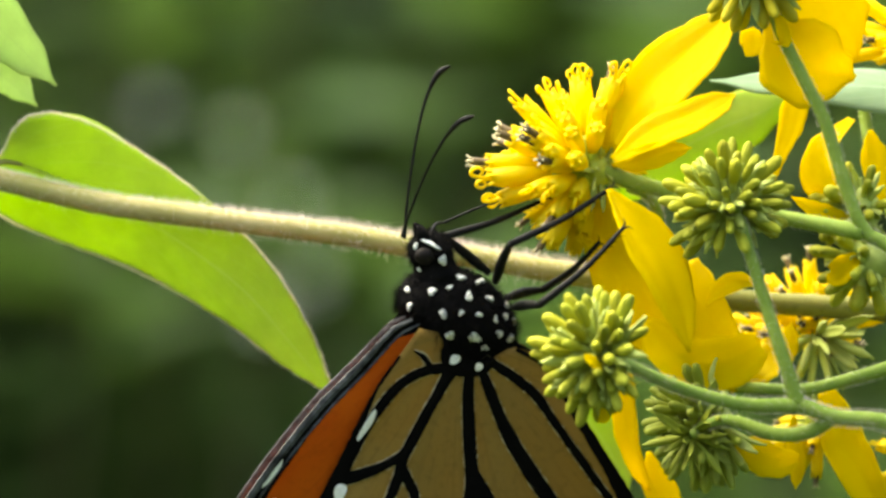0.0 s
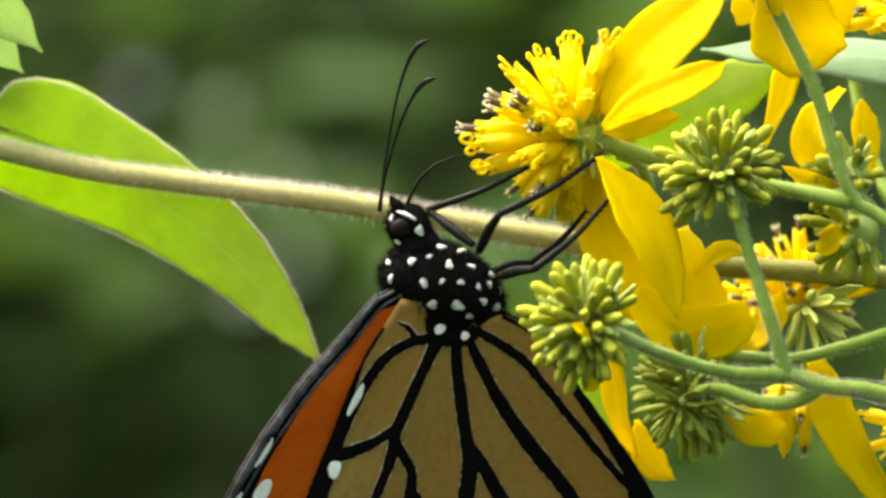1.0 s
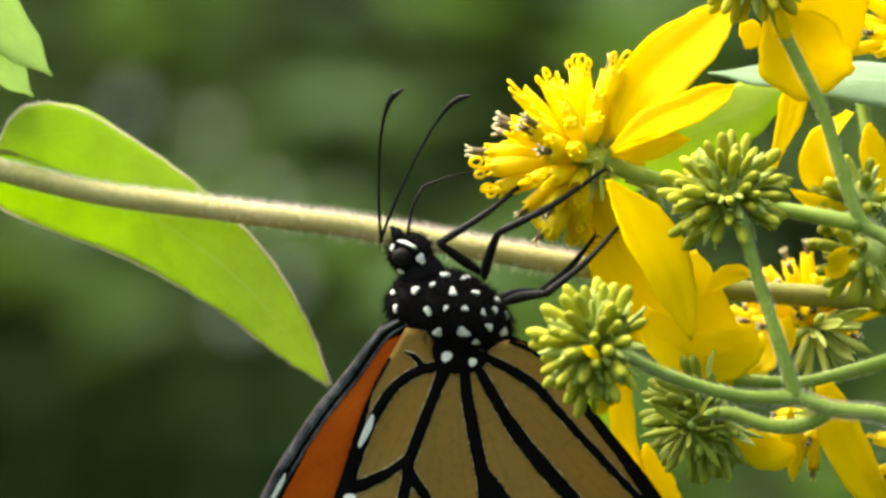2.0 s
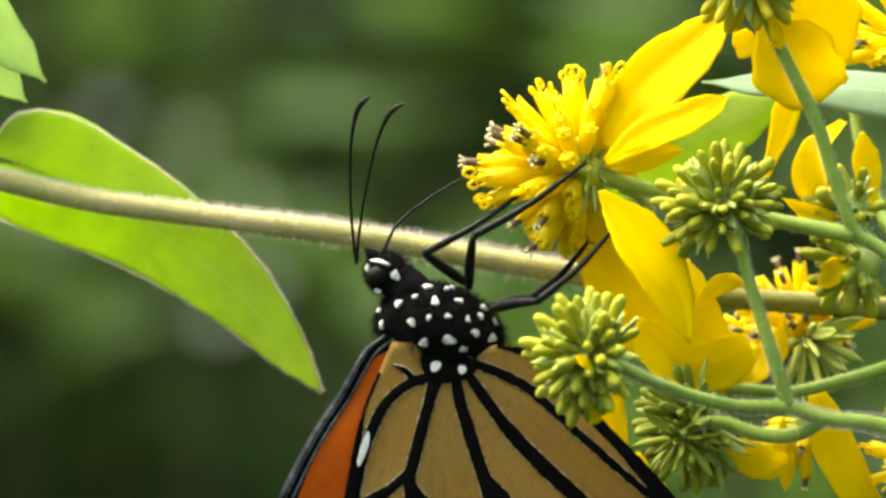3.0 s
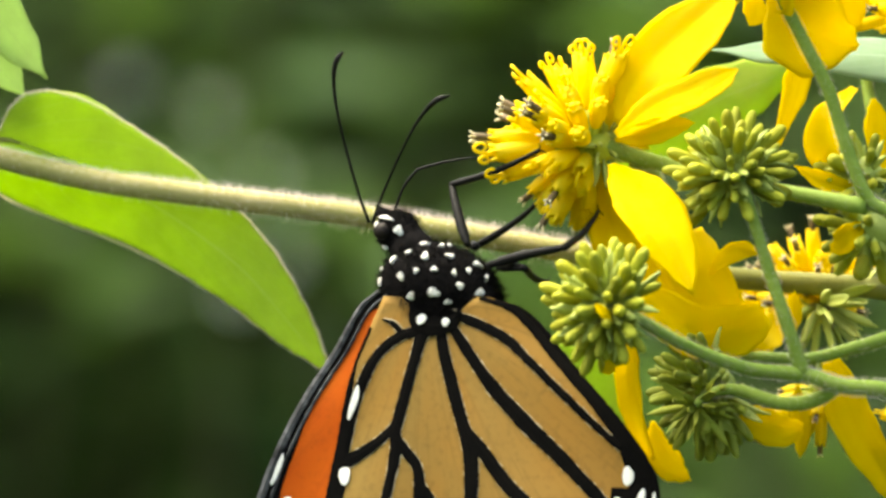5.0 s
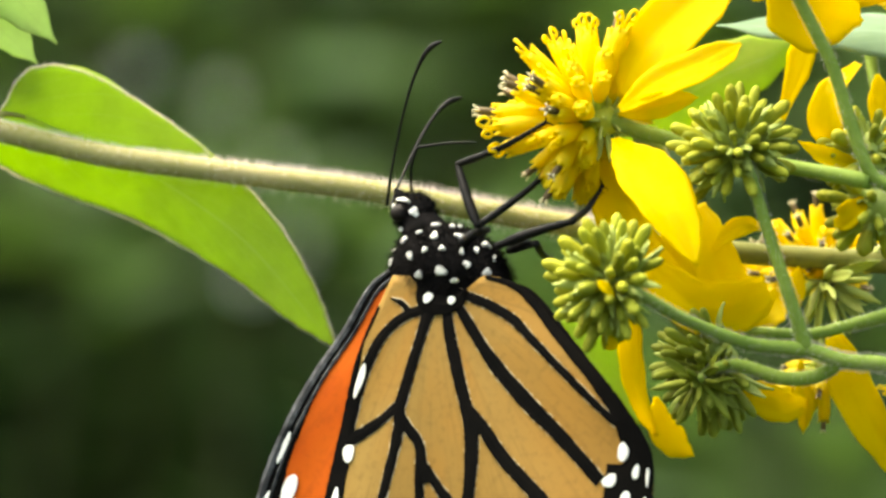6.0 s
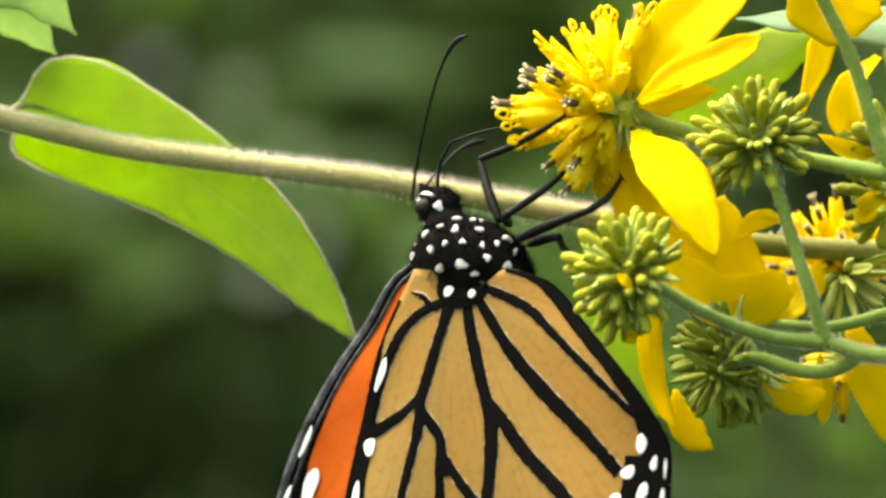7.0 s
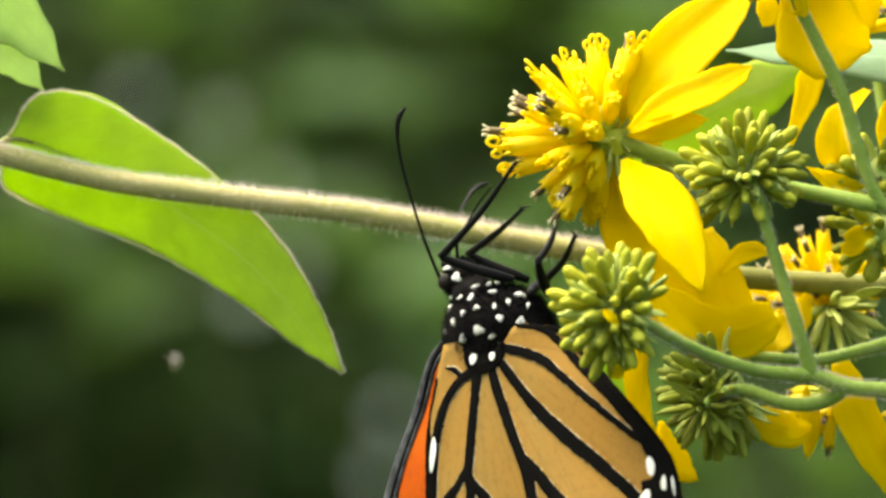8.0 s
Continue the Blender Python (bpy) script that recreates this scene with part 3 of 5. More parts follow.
def bud_mesh(slim, mat=None):
    """One closed bud, 1 long: a flattened green foot and a rounded olive club."""
    bm = bmesh.new()
    lathe(bm, ((0.05, 0), (0.075, 0.2), (0.082, 0.45), (0.08, 0.58)), 7, 1)
    w = slim
    lathe(bm, ((0.06, 0.40), (0.082 * w, 0.50), (0.098 * w, 0.64), (0.105 * w, 0.80), (0.09 * w, 0.91), (0.055 * w, 0.97), (0.02, 0.99)), 9, 0)
    for k in range(5):
        a = 2 * math.pi * k / 5
        o = Vector((math.cos(a), math.sin(a), 0))
        tube(bm, spline([o * 0.086 * w + Vector((0, 0, 0.7)), o * 0.088 * w + Vector((0, 0, 0.86)), o * 0.03 + Vector((0, 0, 0.99))], 4), (0.012, 0.02, 0.008), 4, 0)
    me = bpy.data.meshes.new("bud")
    bm.to_mesh(me)
    bm.free()
    for m in (mat or (BUD if slim < 1.05 else BUD_TIP), BRACT):
        me.materials.append(m)
    return me


def bract_mesh(mat):
    """A small pointed green bract, 1 long, keeled and curved."""
    bm = bmesh.new()
    blade(bm, spline([Vector((0, 0, 0)), Vector((0, 0.02, 0.4)), Vector((0, 0.08, 0.75)), Vector((0, 0.2, 1.0))], 8), (0.05, 0.11, 0.10, 0.01), Vector((1, 0, 0)), cup=0.5, thick=0.04, across=4)
    me = bpy.data.meshes.new("bract")
    bm.to_mesh(me)
    bm.free()
    me.materials.append(mat)
    return me


FLORETS = {k: floret_mesh(k) for k in ("curled", "dark", "young")}
BUDS = [bud_mesh(w) for w in (0.92, 1.0, 1.12)]
GOLD_BUDS = [bud_mesh(w, BUD_GOLD) for w in (0.95, 1.1)]
DULL_SHADE_BUDS = [bud_mesh(w, BUD_DULL_SHADE) for w in (0.95, 1.1)]
BRACT_MESH = bract_mesh(BRACT)
DULL_SHADE_BRACT_MESH = bract_mesh(BUD_DULL_SHADE)


def ray_dirs(axis, n, spread, rnd, jitter=0.1):
    """n ways spread evenly over a cap round an axis."""
    turn = along(axis)
    for i in range(n):
        z = 1 - (1 - math.cos(radians(spread))) * (i + 0.5) / n
        a = i * 2.399963
        r = math.sqrt(max(0, 1 - z * z))
        d = Vector((r * math.cos(a), r * math.sin(a), z)) + Vector([rnd.uniform(-jitter, jitter) for _ in range(3)])
        yield (turn @ d).normalized(), i / n


def receptacle(parent, centre, radius, mat, name, label, origin=None):
    bm = bmesh.new()
    bmesh.ops.create_icosphere(bm, subdivisions=3, radius=1)
    for v in bm.verts:
        k = 1 + 0.1 * noise.noise(v.co * 3)
        v.co = centre + v.co * radius * k
    for f in bm.faces:
        f.smooth = True
    return part(name, bm, mat, parent, label, origin)


def flower_disc(parent, centre, axis, n, length, spread, seed, label, dark=0.34, young=0.4, origin=None, radius=24, slim=1.05, lead=0.0, curl=0.3):
    """The head of an open flower: receptacle, green bracts and florets."""
    rnd = random.Random(seed)
    head = receptacle(parent, centre, radius * U, OVARY, "flower_head", label, origin)
    off = centre - ORIGIN[head]
    # the florets stand on a domed cushion that leads out along the axis
    dome = off + Vector(axis).normalized() * lead * U
    for d, s in ray_dirs(axis, n, spread, rnd, 0.16):
        x = rnd.random()
        # the upper florets are open and curled, those at the rim are past it, the rest still shut
        if d.z > 0.45:
            kind = "curled" if x < curl else "dark" if x < curl + dark * 0.5 else "young"
        elif s > 0.78 and x < 0.6:
            kind = "young"
        else:
            kind = "dark" if x < dark else "young" if x < dark + young else "curled"
        # those that stand out towards the open side are the youngest and shortest
        k = length * U * rnd.uniform(0.78, 1.06) * (0.70 if s > 0.86 else 0.80 if d.y < -0.3 else 1) * (0.88 if d.z < -0.5 else 1) * (1.05 if kind == "dark" else 1)
        w = length * U * slim * rnd.uniform(0.9, 1.1)
        m = Matrix.Translation(dome + d * radius * U * 0.5) @ along(d, rnd.uniform(0, 6.28)) @ Matrix.Diagonal((w, w, k, 1))
        place_piece("floret", FLORETS[kind], head, m)
    for d, s in ray_dirs(-Vector(axis), 20, 100, rnd, 0.15):
        k = length * U * rnd.uniform(0.24, 0.4)
        m = Matrix.Translation(off + d * radius * U * 0.7) @ along(d, rnd.uniform(0, 6.28)) @ Matrix.Diagonal((k, k, k, 1))
        place_piece("bract", BRACT_MESH, head, m)
    return head


def bud_head(parent, centre, axis, n, length, spread, seed, label, origin=None, fat=1.0, kinds=BUDS, leafy=1.9):
    """A head of closed buds standing out all round, with pale bracts between."""
    rnd = random.Random(seed)
    head = receptacle(parent, centre, 40 * U, BRACT, "bud_head", label, origin)
    off = centre - ORIGIN[head]
    for d, s in ray_dirs(axis, n, spread, rnd, 0.12):
        k = length * U * rnd.uniform(0.78, 1.12)
        w = k * fat * rnd.uniform(0.92, 1.12)
        m = Matrix.Translation(off + d * 14 * U) @ along(d, rnd.uniform(0, 6.28)) @ Matrix.Diagonal((w, w, k, 1))
        place_piece("bud", rnd.choice(kinds), head, m)
    for d, s in ray_dirs(axis, int(n * leafy), min(spread + 12, 175), rnd, 0.2):
        k = length * U * rnd.uniform(0.6, 0.92)
        m = Matrix.Translation(off + d * 10 * U) @ along(d, rnd.uniform(0, 6.28)) @ Matrix.Diagonal((k * 1.1, k * 1.1, k, 1))
        place_piece("bract", BRACT_MESH, head, m)
    return head


def sepals(parent, centre, axis, n, length, spread, seed, mesh=BRACT_MESH):
    """Long green sepals fanned round the back of a flower head."""
    rnd = random.Random(seed)
    off = centre - ORIGIN[parent]
    for d, s in ray_dirs(axis, n, spread, rnd, 0.2):
        k = length * U * rnd.uniform(0.7, 1.1)
        m = Matrix.Translation(off + d * 8 * U) @ along(d, rnd.uniform(0, 6.28)) @ Matrix.Diagonal((k * 0.85, k * 0.85, k, 1))
        place_piece("sepal", mesh, parent, m)


def petal(parent, pts, width, roll, cup=0.25, seed=0, shape=(0.16, 0.55, 0.9, 1.0, 0.86, 0.5, 0.04), label="", mat=None, wave=0.05, fold=0.0):
    """A ray petal along its midline; roll turns it about that line, 0 facing the open side."""
    path = spline([at(*p) for p in pts], 26)
    tg = (path[-1] - path[0]).normalized()
    flat = tg.cross(Vector((0, 1, 0))).normalized()
    sd = Matrix.Rotation(radians(roll), 3, tg) @ flat
    bm = bmesh.new()
    blade(bm, path, [width * U * k for k in shape], sd, cup=cup, thick=1.6e-4, across=12, wave=wave, pleat=0.03, seed=seed, fold=fold)
    return part("petal", bm, mat or PETAL, parent, label)


def stalk(parent, pts, radius, seed, fuzz=0, name="stalk", extra=None):
    path = spline([at(*p) for p in pts], 12 * (len(pts) - 1))
    if extra:
        path += spline([path[-1]] + extra, 30)[1:]
    bm = bmesh.new()
    tube(bm, path, [U * r * 0.85 for r in radius], 12, knobs=0.025)
    ob = part(name, bm, STALK, parent)
    if fuzz:
        bm = bmesh.new()
        hairs(bm, path[:12 * (len(pts) - 1)], [U * r for r in radius], fuzz * 3, 5 * U, 0.22 * U, seed)
        tagged(part("stalk_hairs", bm, HAIR, ob, "very short pale hairs"), kind="stuff")
    return ob


def build_plant():
    o = at(1412, 715, -4)
    t = thing("flowering_plant", o, "tall yellow-flowered plant with green branching stalks, bud heads and drooping petals", "flowering plant")
    ground = [Vector((0.055, -0.004, 1.12)), Vector((0.07, 0.0, 0.9)), Vector((0.075, 0.0, 0.5)), Vector((0.08, 0.0, -0.04))]
    stalk(t, [(1412, 715, -4), (1480, 738, -4), (1568, 747, -4), (1700, 790, -4), (1900, 960, -4)], (15, 16, 17, 22, 50, 70), 1, 900, "main_stalk", ground)
    # the bud head before the wings, on its own branch
    low = bud_head(t, at(1064, 630, -10.5), (-0.86, -0.3, 0.05), 64, 108, 112, 21, "yellow-green head of closed buds", origin=o, fat=0.9)
    stalk(low, [(1082, 632, -10.3), (1125, 652, -9.3), (1200, 685, -7.5), (1310, 715, -5), (1412, 717, -4)], (11, 12, 13, 14, 15), 2, 500)
    bm = bmesh.new()
    blade(bm, spline([at(1092, 612, -11.5), at(1112, 590, -12), at(1144, 560, -12)], 12), [U * k for k in (6, 13, 15, 3)], Vector((0.5, -0.3, 0.7)), cup=0.4, thick=2e-4, across=6)
    part("small_leaf", bm, BRACT, low, "small green leaf")
    petal(low, [(1034, 628, -13.5), (1050, 640, -14), (1066, 656, -14)], 9, 0, 0.5, 73, label="opening yellow floret")
    # the bud head beside the open flower
    mid = bud_head(t, at(1290, 364, -2.5), (-0.12, -0.1, 0.5), 68, 104, 130, 22, "round yellow-green head of closed buds", fat=0.86)
    stalk(mid, [(1304, 366, -4.5), (1320, 425, -4.6), (1352, 530, -4.4), (1385, 630, -4.4), (1412, 715, -4)], (10, 12, 13, 14, 16), 3, 500)
    # the lower bud head, its shade put into the duller bud and sepal colours
    dim = bud_head(t, at(1256, 742, 2), (-0.75, 0.0, -0.4), 62, 112, 106, 23, "dull green head of young closed buds, shade put into the colour", fat=0.74, kinds=DULL_SHADE_BUDS, leafy=1.5)
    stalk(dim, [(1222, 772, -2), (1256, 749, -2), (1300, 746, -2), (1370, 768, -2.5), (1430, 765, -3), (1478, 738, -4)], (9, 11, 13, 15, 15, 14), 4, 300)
    sepals(dim, at(1224, 771, -1.2), (0.0, -0.8, -0.4), 24, 84, 88, 28, DULL_SHADE_BRACT_MESH)
    # side stalks
    stalk(t, [(1240, 690, 5), (1320, 686, 4), (1420, 690, 3), (1500, 672, 2), (1568, 652, 1), (1720, 600, 0)], (11, 12, 13, 14, 15), 5, 300)
    top = [(1345, -30, 0), (1380, 55, 0), (1420, 135, 0), (1460, 215, 0), (1490, 310, 0), (1528, 405, 0), (1580, 440, 0), (1750, 560, -1), (1900, 900, -4)]
    stalk(t, top, (11, 13, 14, 14, 15, 22), 6, 600)
    stalk(t, [(1522, 130, 16), (1534, 230, 15), (1558, 320, 12), (1600, 420, 6), (1700, 530, 0)], (12, 13, 14, 18), 7, 200)

    # the open flower that the butterfly feeds on
    main = flower_disc(t, at(1058, 304, 4.5), (-0.84, 0.34, 0.20), 62, 174, 106, 31, "open yellow flower disc with curled florets and dark anthers", 0.42, 0.26, radius=28, slim=0.98, lead=18, curl=0.6)
    stalk(main, [(1062, 300, 4), (1120, 322, 4), (1180, 338, 4), (1280, 365, 3), (1400, 388, 2), (1528, 412, 0)], (16, 17, 16, 16, 18), 8, 200)
    petal(main, [(1086, 262, 3), (1134, 182, 3.5), (1225, 92, 6), (1322, 0, 9.5)], 61, -14, 0.22, 41, (0.12, 0.36, 0.68, 0.94, 1.0, 0.92, 0.72, 0.4, 0.04), label="large upright yellow petal")
    petal(main, [(1085, 285, 1), (1150, 243, 1), (1225, 208, 2.5), (1300, 168, 4.5)], 37, -30, 0.22, 42, (0.25, 0.5, 0.75, 0.95, 1.0, 0.95, 0.85, 0.66, 0.1), "narrow curled yellow petal")
    petal(main, [(1085, 292, 3), (1130, 282, 1), (1180, 268, 1), (1224, 262, 2)], 24, 10, 0.35, 43, label="small curled yellow petal")
    petal(main, [(1062, 345, 7), (1075, 450, 8), (1140, 565, 8), (1245, 660, 8)], 52, 10, 0.3, 44, (0.4, 0.6, 0.75, 0.9, 1.0, 0.8, 0.3), "broad drooping yellow petal")
    stalk(main, [(1112, 332, 9), (1146, 344, 9.5), (1163, 378, 10), (1166, 450, 11), (1172, 560, 14)], (10, 12, 13, 13, 12), 9, 400, "bent_stalk")
    base = at(1076, 336, 1)
    path = spline([base + Vector((k * U, (b) * U, 0)) for k, b in ((0, 0), (90, -18), (200, -24), (325, 0))], 28)
    bm = bmesh.new()
    blade(bm, path, [60 * U * k for k in (0.12, 0.35, 0.62, 0.85, 0.98, 1.0, 0.93, 0.75, 0.45, 0.05)], Vector((0, 0, -1)), cup=-0.28, thick=1.6e-4, across=14, wave=0.03, pleat=0.025, seed=45)
    swing = part("petal", bm, PETAL, main, "long yellow petal hanging free", origin=base)

    # the flower above, seen from under
    up = bud_head(t, at(1334, -58, 0), (0, -0.3, -0.35), 40, 110, 125, 24, "golden-olive bud head half open", fat=0.86, kinds=GOLD_BUDS)
    petal(up, [(1375, 25, 3), (1400, 75, 2), (1440, 118, 2), (1512, 138, 4)], 84, 10, 0.3, 51, (0.28, 0.45, 0.78, 1.0, 0.88, 0.58, 0.08), "broad yellow petal under the stalk")
    petal(up, [(1400, -35, 6), (1440, 5, 6), (1480, 50, 6), (1518, 105, 6)], 82, -5, 0.25, 52, label="broad yellow petal")
    petal(up, [(1368, 18, -1.5), (1385, 45, -2), (1390, 72, -2), (1366, 76, -1)], 13, 20, 0.6, 53, label="small curled yellow petal")
    petal(up, [(1322, 52, 6), (1330, 74, 6), (1328, 88, 6), (1320, 100, 6)], 22, 0, 0.2, 54, (0.6, 0.9, 1.0, 0.95, 0.8, 0.5, 0.1), wave=0.01, label="yellow petal tip")

    # the flower at the far edge above
    flower_disc(t, at(1625, 75, 8), (-0.35, -0.5, 0.85), 26, 130, 100, 33, "yellow flower disc turned upward", 0.25, 0.4)
    # the pale leaf behind the flowers
    bm = bmesh.new()
    blade(bm, spline([at(1850, 215, 14), at(1650, 168, 13), at(1500, 153, 12.5), at(1380, 147, 12.5), at(1256, 144, 13)], 36), [U * k for k in (46, 60, 58, 42, 28, 2)], Vector((0, 0.6, 0.6)), cup=0.1, thick=1.8e-4, across=10, seed=6)
    leaf = part("leaf", bm, LEAF_PALE, t, "pale grey-green underside of a broad leaf")
    bm = bmesh.new()
    blade(bm, spline([at(1394, 172, 18.5), at(1346, 199, 18.3), at(1265, 232, 18), at(1150, 295, 17), at(1070, 360, 16)], 36), [U * k for k in (2, 32, 52, 62, 62, 46, 4)], Vector((0.5, 0.05, 0.86)), cup=0.15, thick=1.8e-4, across=14, seed=7)
    part("leaf", bm, LEAF, t, "bright green leaf lit from behind")
    petal(t, [(1412, 170, 9), (1400, 225, 9), (1382, 275, 9), (1370, 320, 9)], 26, 20, 0.2, 55, (0.8, 1, 0.9, 0.7, 0.5, 0.3, 0.1), "narrow dull yellow petal")

    # the flower at the far edge below it
    side = bud_head(t, at(1520, 372, 7), (-0.75, -0.4, -0.1), 26, 84, 110, 25, "yellow-green bud head with a few open petals", fat=1.2)
    petal(side, [(1488, 362, 7), (1458, 325, 6), (1462, 265, 6), (1508, 212, 7)], 36, -30, 0.4, 56, (0.3, 0.8, 1.0, 1.0, 0.8, 0.5, 0.25), "curved yellow petal")
    petal(side, [(1520, 392, 6), (1480, 388, 5), (1440, 372, 5), (1400, 348, 5)], 19, 10, 0.5, 57, label="narrow yellow petal")
    petal(side, [(1540, 230, 9), (1550, 290, 9), (1560, 380, 9)], 26, 10, 0.2, 58, label="yellow petal in shade")
    under = bud_head(t, at(1535, 462, 5), (-0.85, 0.3, -0.3), 22, 84, 105, 26, "yellow-green bud head under the branch", fat=1.25)
    petal(under, [(1520, 450, 4), (1500, 470, 3), (1475, 490, 3), (1462, 488, 3)], 24, 10, 0.4, 59, label="short yellow petal")

    # the open flower behind the long stem
    back = flower_disc(t, at(1440, 590, 19), (-0.1, -0.5, 0.85), 40, 122, 100, 34, "yellow flower disc with dark anthers behind the stem", 1.1, 0.3, curl=0.05, slim=1.2)
    flower_disc(t, at(1372, 612, 20), (-0.85, -0.35, 0.35), 18, 92, 80, 37, "small yellow florets with dark anthers behind the petals", 1.0, 0.3, curl=0.05, slim=1.2)
    petal(back, [(1345, 610, 3), (1290, 640, 2), (1215, 640, 1), (1140, 570, 2)], 50, 10, 0.25, 60, (0.5, 0.8, 0.95, 1, 0.95, 0.8, 0.3), "broad yellow petal bent sideways")
    petal(back, [(1178, 505, 11), (1205, 580, 10.5), (1240, 640, 10), (1285, 690, 10)], 62, 6, 0.2, 74, (0.5, 0.8, 1.0, 1.0, 0.95, 0.75, 0.2), "broad yellow petal in half shade")
    petal(back, [(1312, 690, 4), (1275, 610, 4), (1242, 540, 4), (1220, 462, 6)], 42, 5, 0.25, 61, (0.5, 0.8, 0.95, 1, 1, 0.8, 0.4), "broad yellow petal")
    petal(back, [(1250, 540, 3), (1275, 515, 2), (1310, 500, 2), (1345, 506, 3)], 20, -25, 0.5, 62, label="narrow folded yellow petal")
    petal(back, [(1318, 690, 6), (1338, 660, 6), (1356, 640, 7), (1372, 600, 8)], 32, 0, 0.2, 63, label="broad yellow petal")
    petal(back, [(1392, 654, 9), (1394, 610, 9), (1400, 570, 9)], 20, 0, 0.3, 64, label="yellow petal on edge")
    petal(back, [(1480, 530, 21), (1520, 522, 21), (1580, 518, 22)], 14, 0, 0.3, 65, label="yellow petal")
    petal(back, [(1430, 575, 16), (1465, 592, 16), (1480, 600, 16)], 18, 0, 0.3, 66, label="short yellow petal")
    sepals(back, at(1445, 592, 15), (0.6, -0.35, -0.65), 26, 108, 75, 27)

    # petals that hang under the heads
    petal(t, [(1110, 650, 13), (1108, 720, 14), (1122, 800, 14), (1150, 868, 15)], 26, 30, 0.5, 67, (0.5, 0.9, 1.0, 1.0, 0.8, 0.6, 0.2), "long narrow drooping yellow petal")
    petal(t, [(1148, 800, 16), (1160, 850, 16), (1185, 885, 16), (1216, 905, 16)], 30, 0, 0.3, 68, wave=0.02, label="yellow petal with a turned-up tip")
    petal(t, [(1308, 782, 4), (1340, 805, 4), (1375, 818, 4), (1412, 812, 5)], 32, 0, 0.3, 69, (0.4, 0.8, 1.0, 1.0, 0.9, 0.7, 0.3), "short broad yellow petal")
    petal(t, [(1405, 735, 6), (1408, 790, 6), (1412, 830, 6), (1408, 866, 6)], 20, 20, 0.4, 70, label="narrow hanging yellow petal")
    petal(t, [(1462, 690, 7), (1490, 770, 7), (1530, 850, 6), (1600, 960, 6)], 40, 10, 0.25, 71, (0.4, 0.8, 1.0, 1.0, 0.9, 0.7, 0.2), "long drooping yellow petal")
    flower_disc(t, at(1450, 742, 11), (-0.1, 0.3, -0.95), 16, 112, 75, 35, "small yellow flower disc facing down", 1.0, 0.3)
    flower_disc(t, at(1650, 815, 7), (-0.8, 0, 0.1), 18, 100, 100, 36, "yellow flower disc", 0.3, 0.4)
    petal(low, [(1062, 722, -11), (1070, 738, -11), (1058, 748, -11)], 10, 0, 0.3, 72, wave=0.02, label="yellow petal tip")
    bm = bmesh.new()
    blade(bm, spline([at(985, 660, 21), at(1030, 725, 21), at(1080, 800, 21), at(1112, 880, 21)], 30), [U * k for k in (10, 52, 64, 46, 4)], Vector((0.8, -0.5, 0.5)), cup=0.2, thick=1.8e-4, seed=8)
    part("leaf", bm, LEAF, t, "bright green leaf behind the buds")
    return t, main, low, swing


PLANT, MAIN_HEAD, LOW_HEAD, SWING_PETAL = build_plant()


# ---- the butterfly ----
def body(x, y, z=0.0):
    """A place in the butterfly's own space: x towards its feet, y towards its tail, z away from its near side, in grid units."""
    return Vector((x, z, -y)) * U


def wing_bend(x, y):
    """The gentle curve and pleats of a wing."""
    r = math.hypot(x, y)
    a = math.atan2(x, y + 1e-6)
    return 9 * math.sin(a * 9 + 0.6) * min(1, r / 450) ** 2 - 0.00011 * (x - 60) ** 2 + 0.00005 * y * y


def wing_plate(outline, centre, z, thick, n=150, rings=24, pleats=1.0):
    """A thin wing membrane with real thickness, filled from a centre outwards."""
    bm = bmesh.new()
    rim = spline([Vector((*p, 0)) for p in outline] + [Vector((*outline[0], 0))], n)[:-1]
    sheets = []
    for lay in (-0.5, 0.5):
        c = bm.verts.new(body(*centre, z + lay * thick + pleats * wing_bend(*centre)))
        grid = []
        for k in range(1, rings + 1):
            row = []
            for p in rim:
                x, y = centre[0] + (p.x - centre[0]) * k / rings, centre[1] + (p.y - centre[1]) * k / rings
                row.append(bm.verts.new(body(x, y, z + lay * thick + pleats * wing_bend(x, y))))
            grid.append(row)
        sheets.append((c, grid))
        for i in range(n):
            j = (i + 1) % n
            bm.faces.new((c, grid[0][i], grid[0][j]))
            for a, b in zip(grid, grid[1:]):
                bm.faces.new((a[i], b[i], b[j], a[j]))
    for i in range(n):
        j = (i + 1) % n
        a, b = sheets[0][1][-1], sheets[1][1][-1]
        bm.faces.new((a[i], a[j], b[j], b[i]))
    bmesh.ops.recalc_face_normals(bm, faces=bm.faces[:])
    # the membrane's grain runs out from the root: angle and reach as its coordinates
    uv = bm.loops.layers.uv.verify()
    for f in bm.faces:
        f.smooth = True
        for lp in f.loops:
            x, y = lp.vert.co.x / U, -lp.vert.co.z / U
            lp[uv].uv = (math.atan2(x, y + 40), math.hypot(x, y + 40) / 400)
    return bm


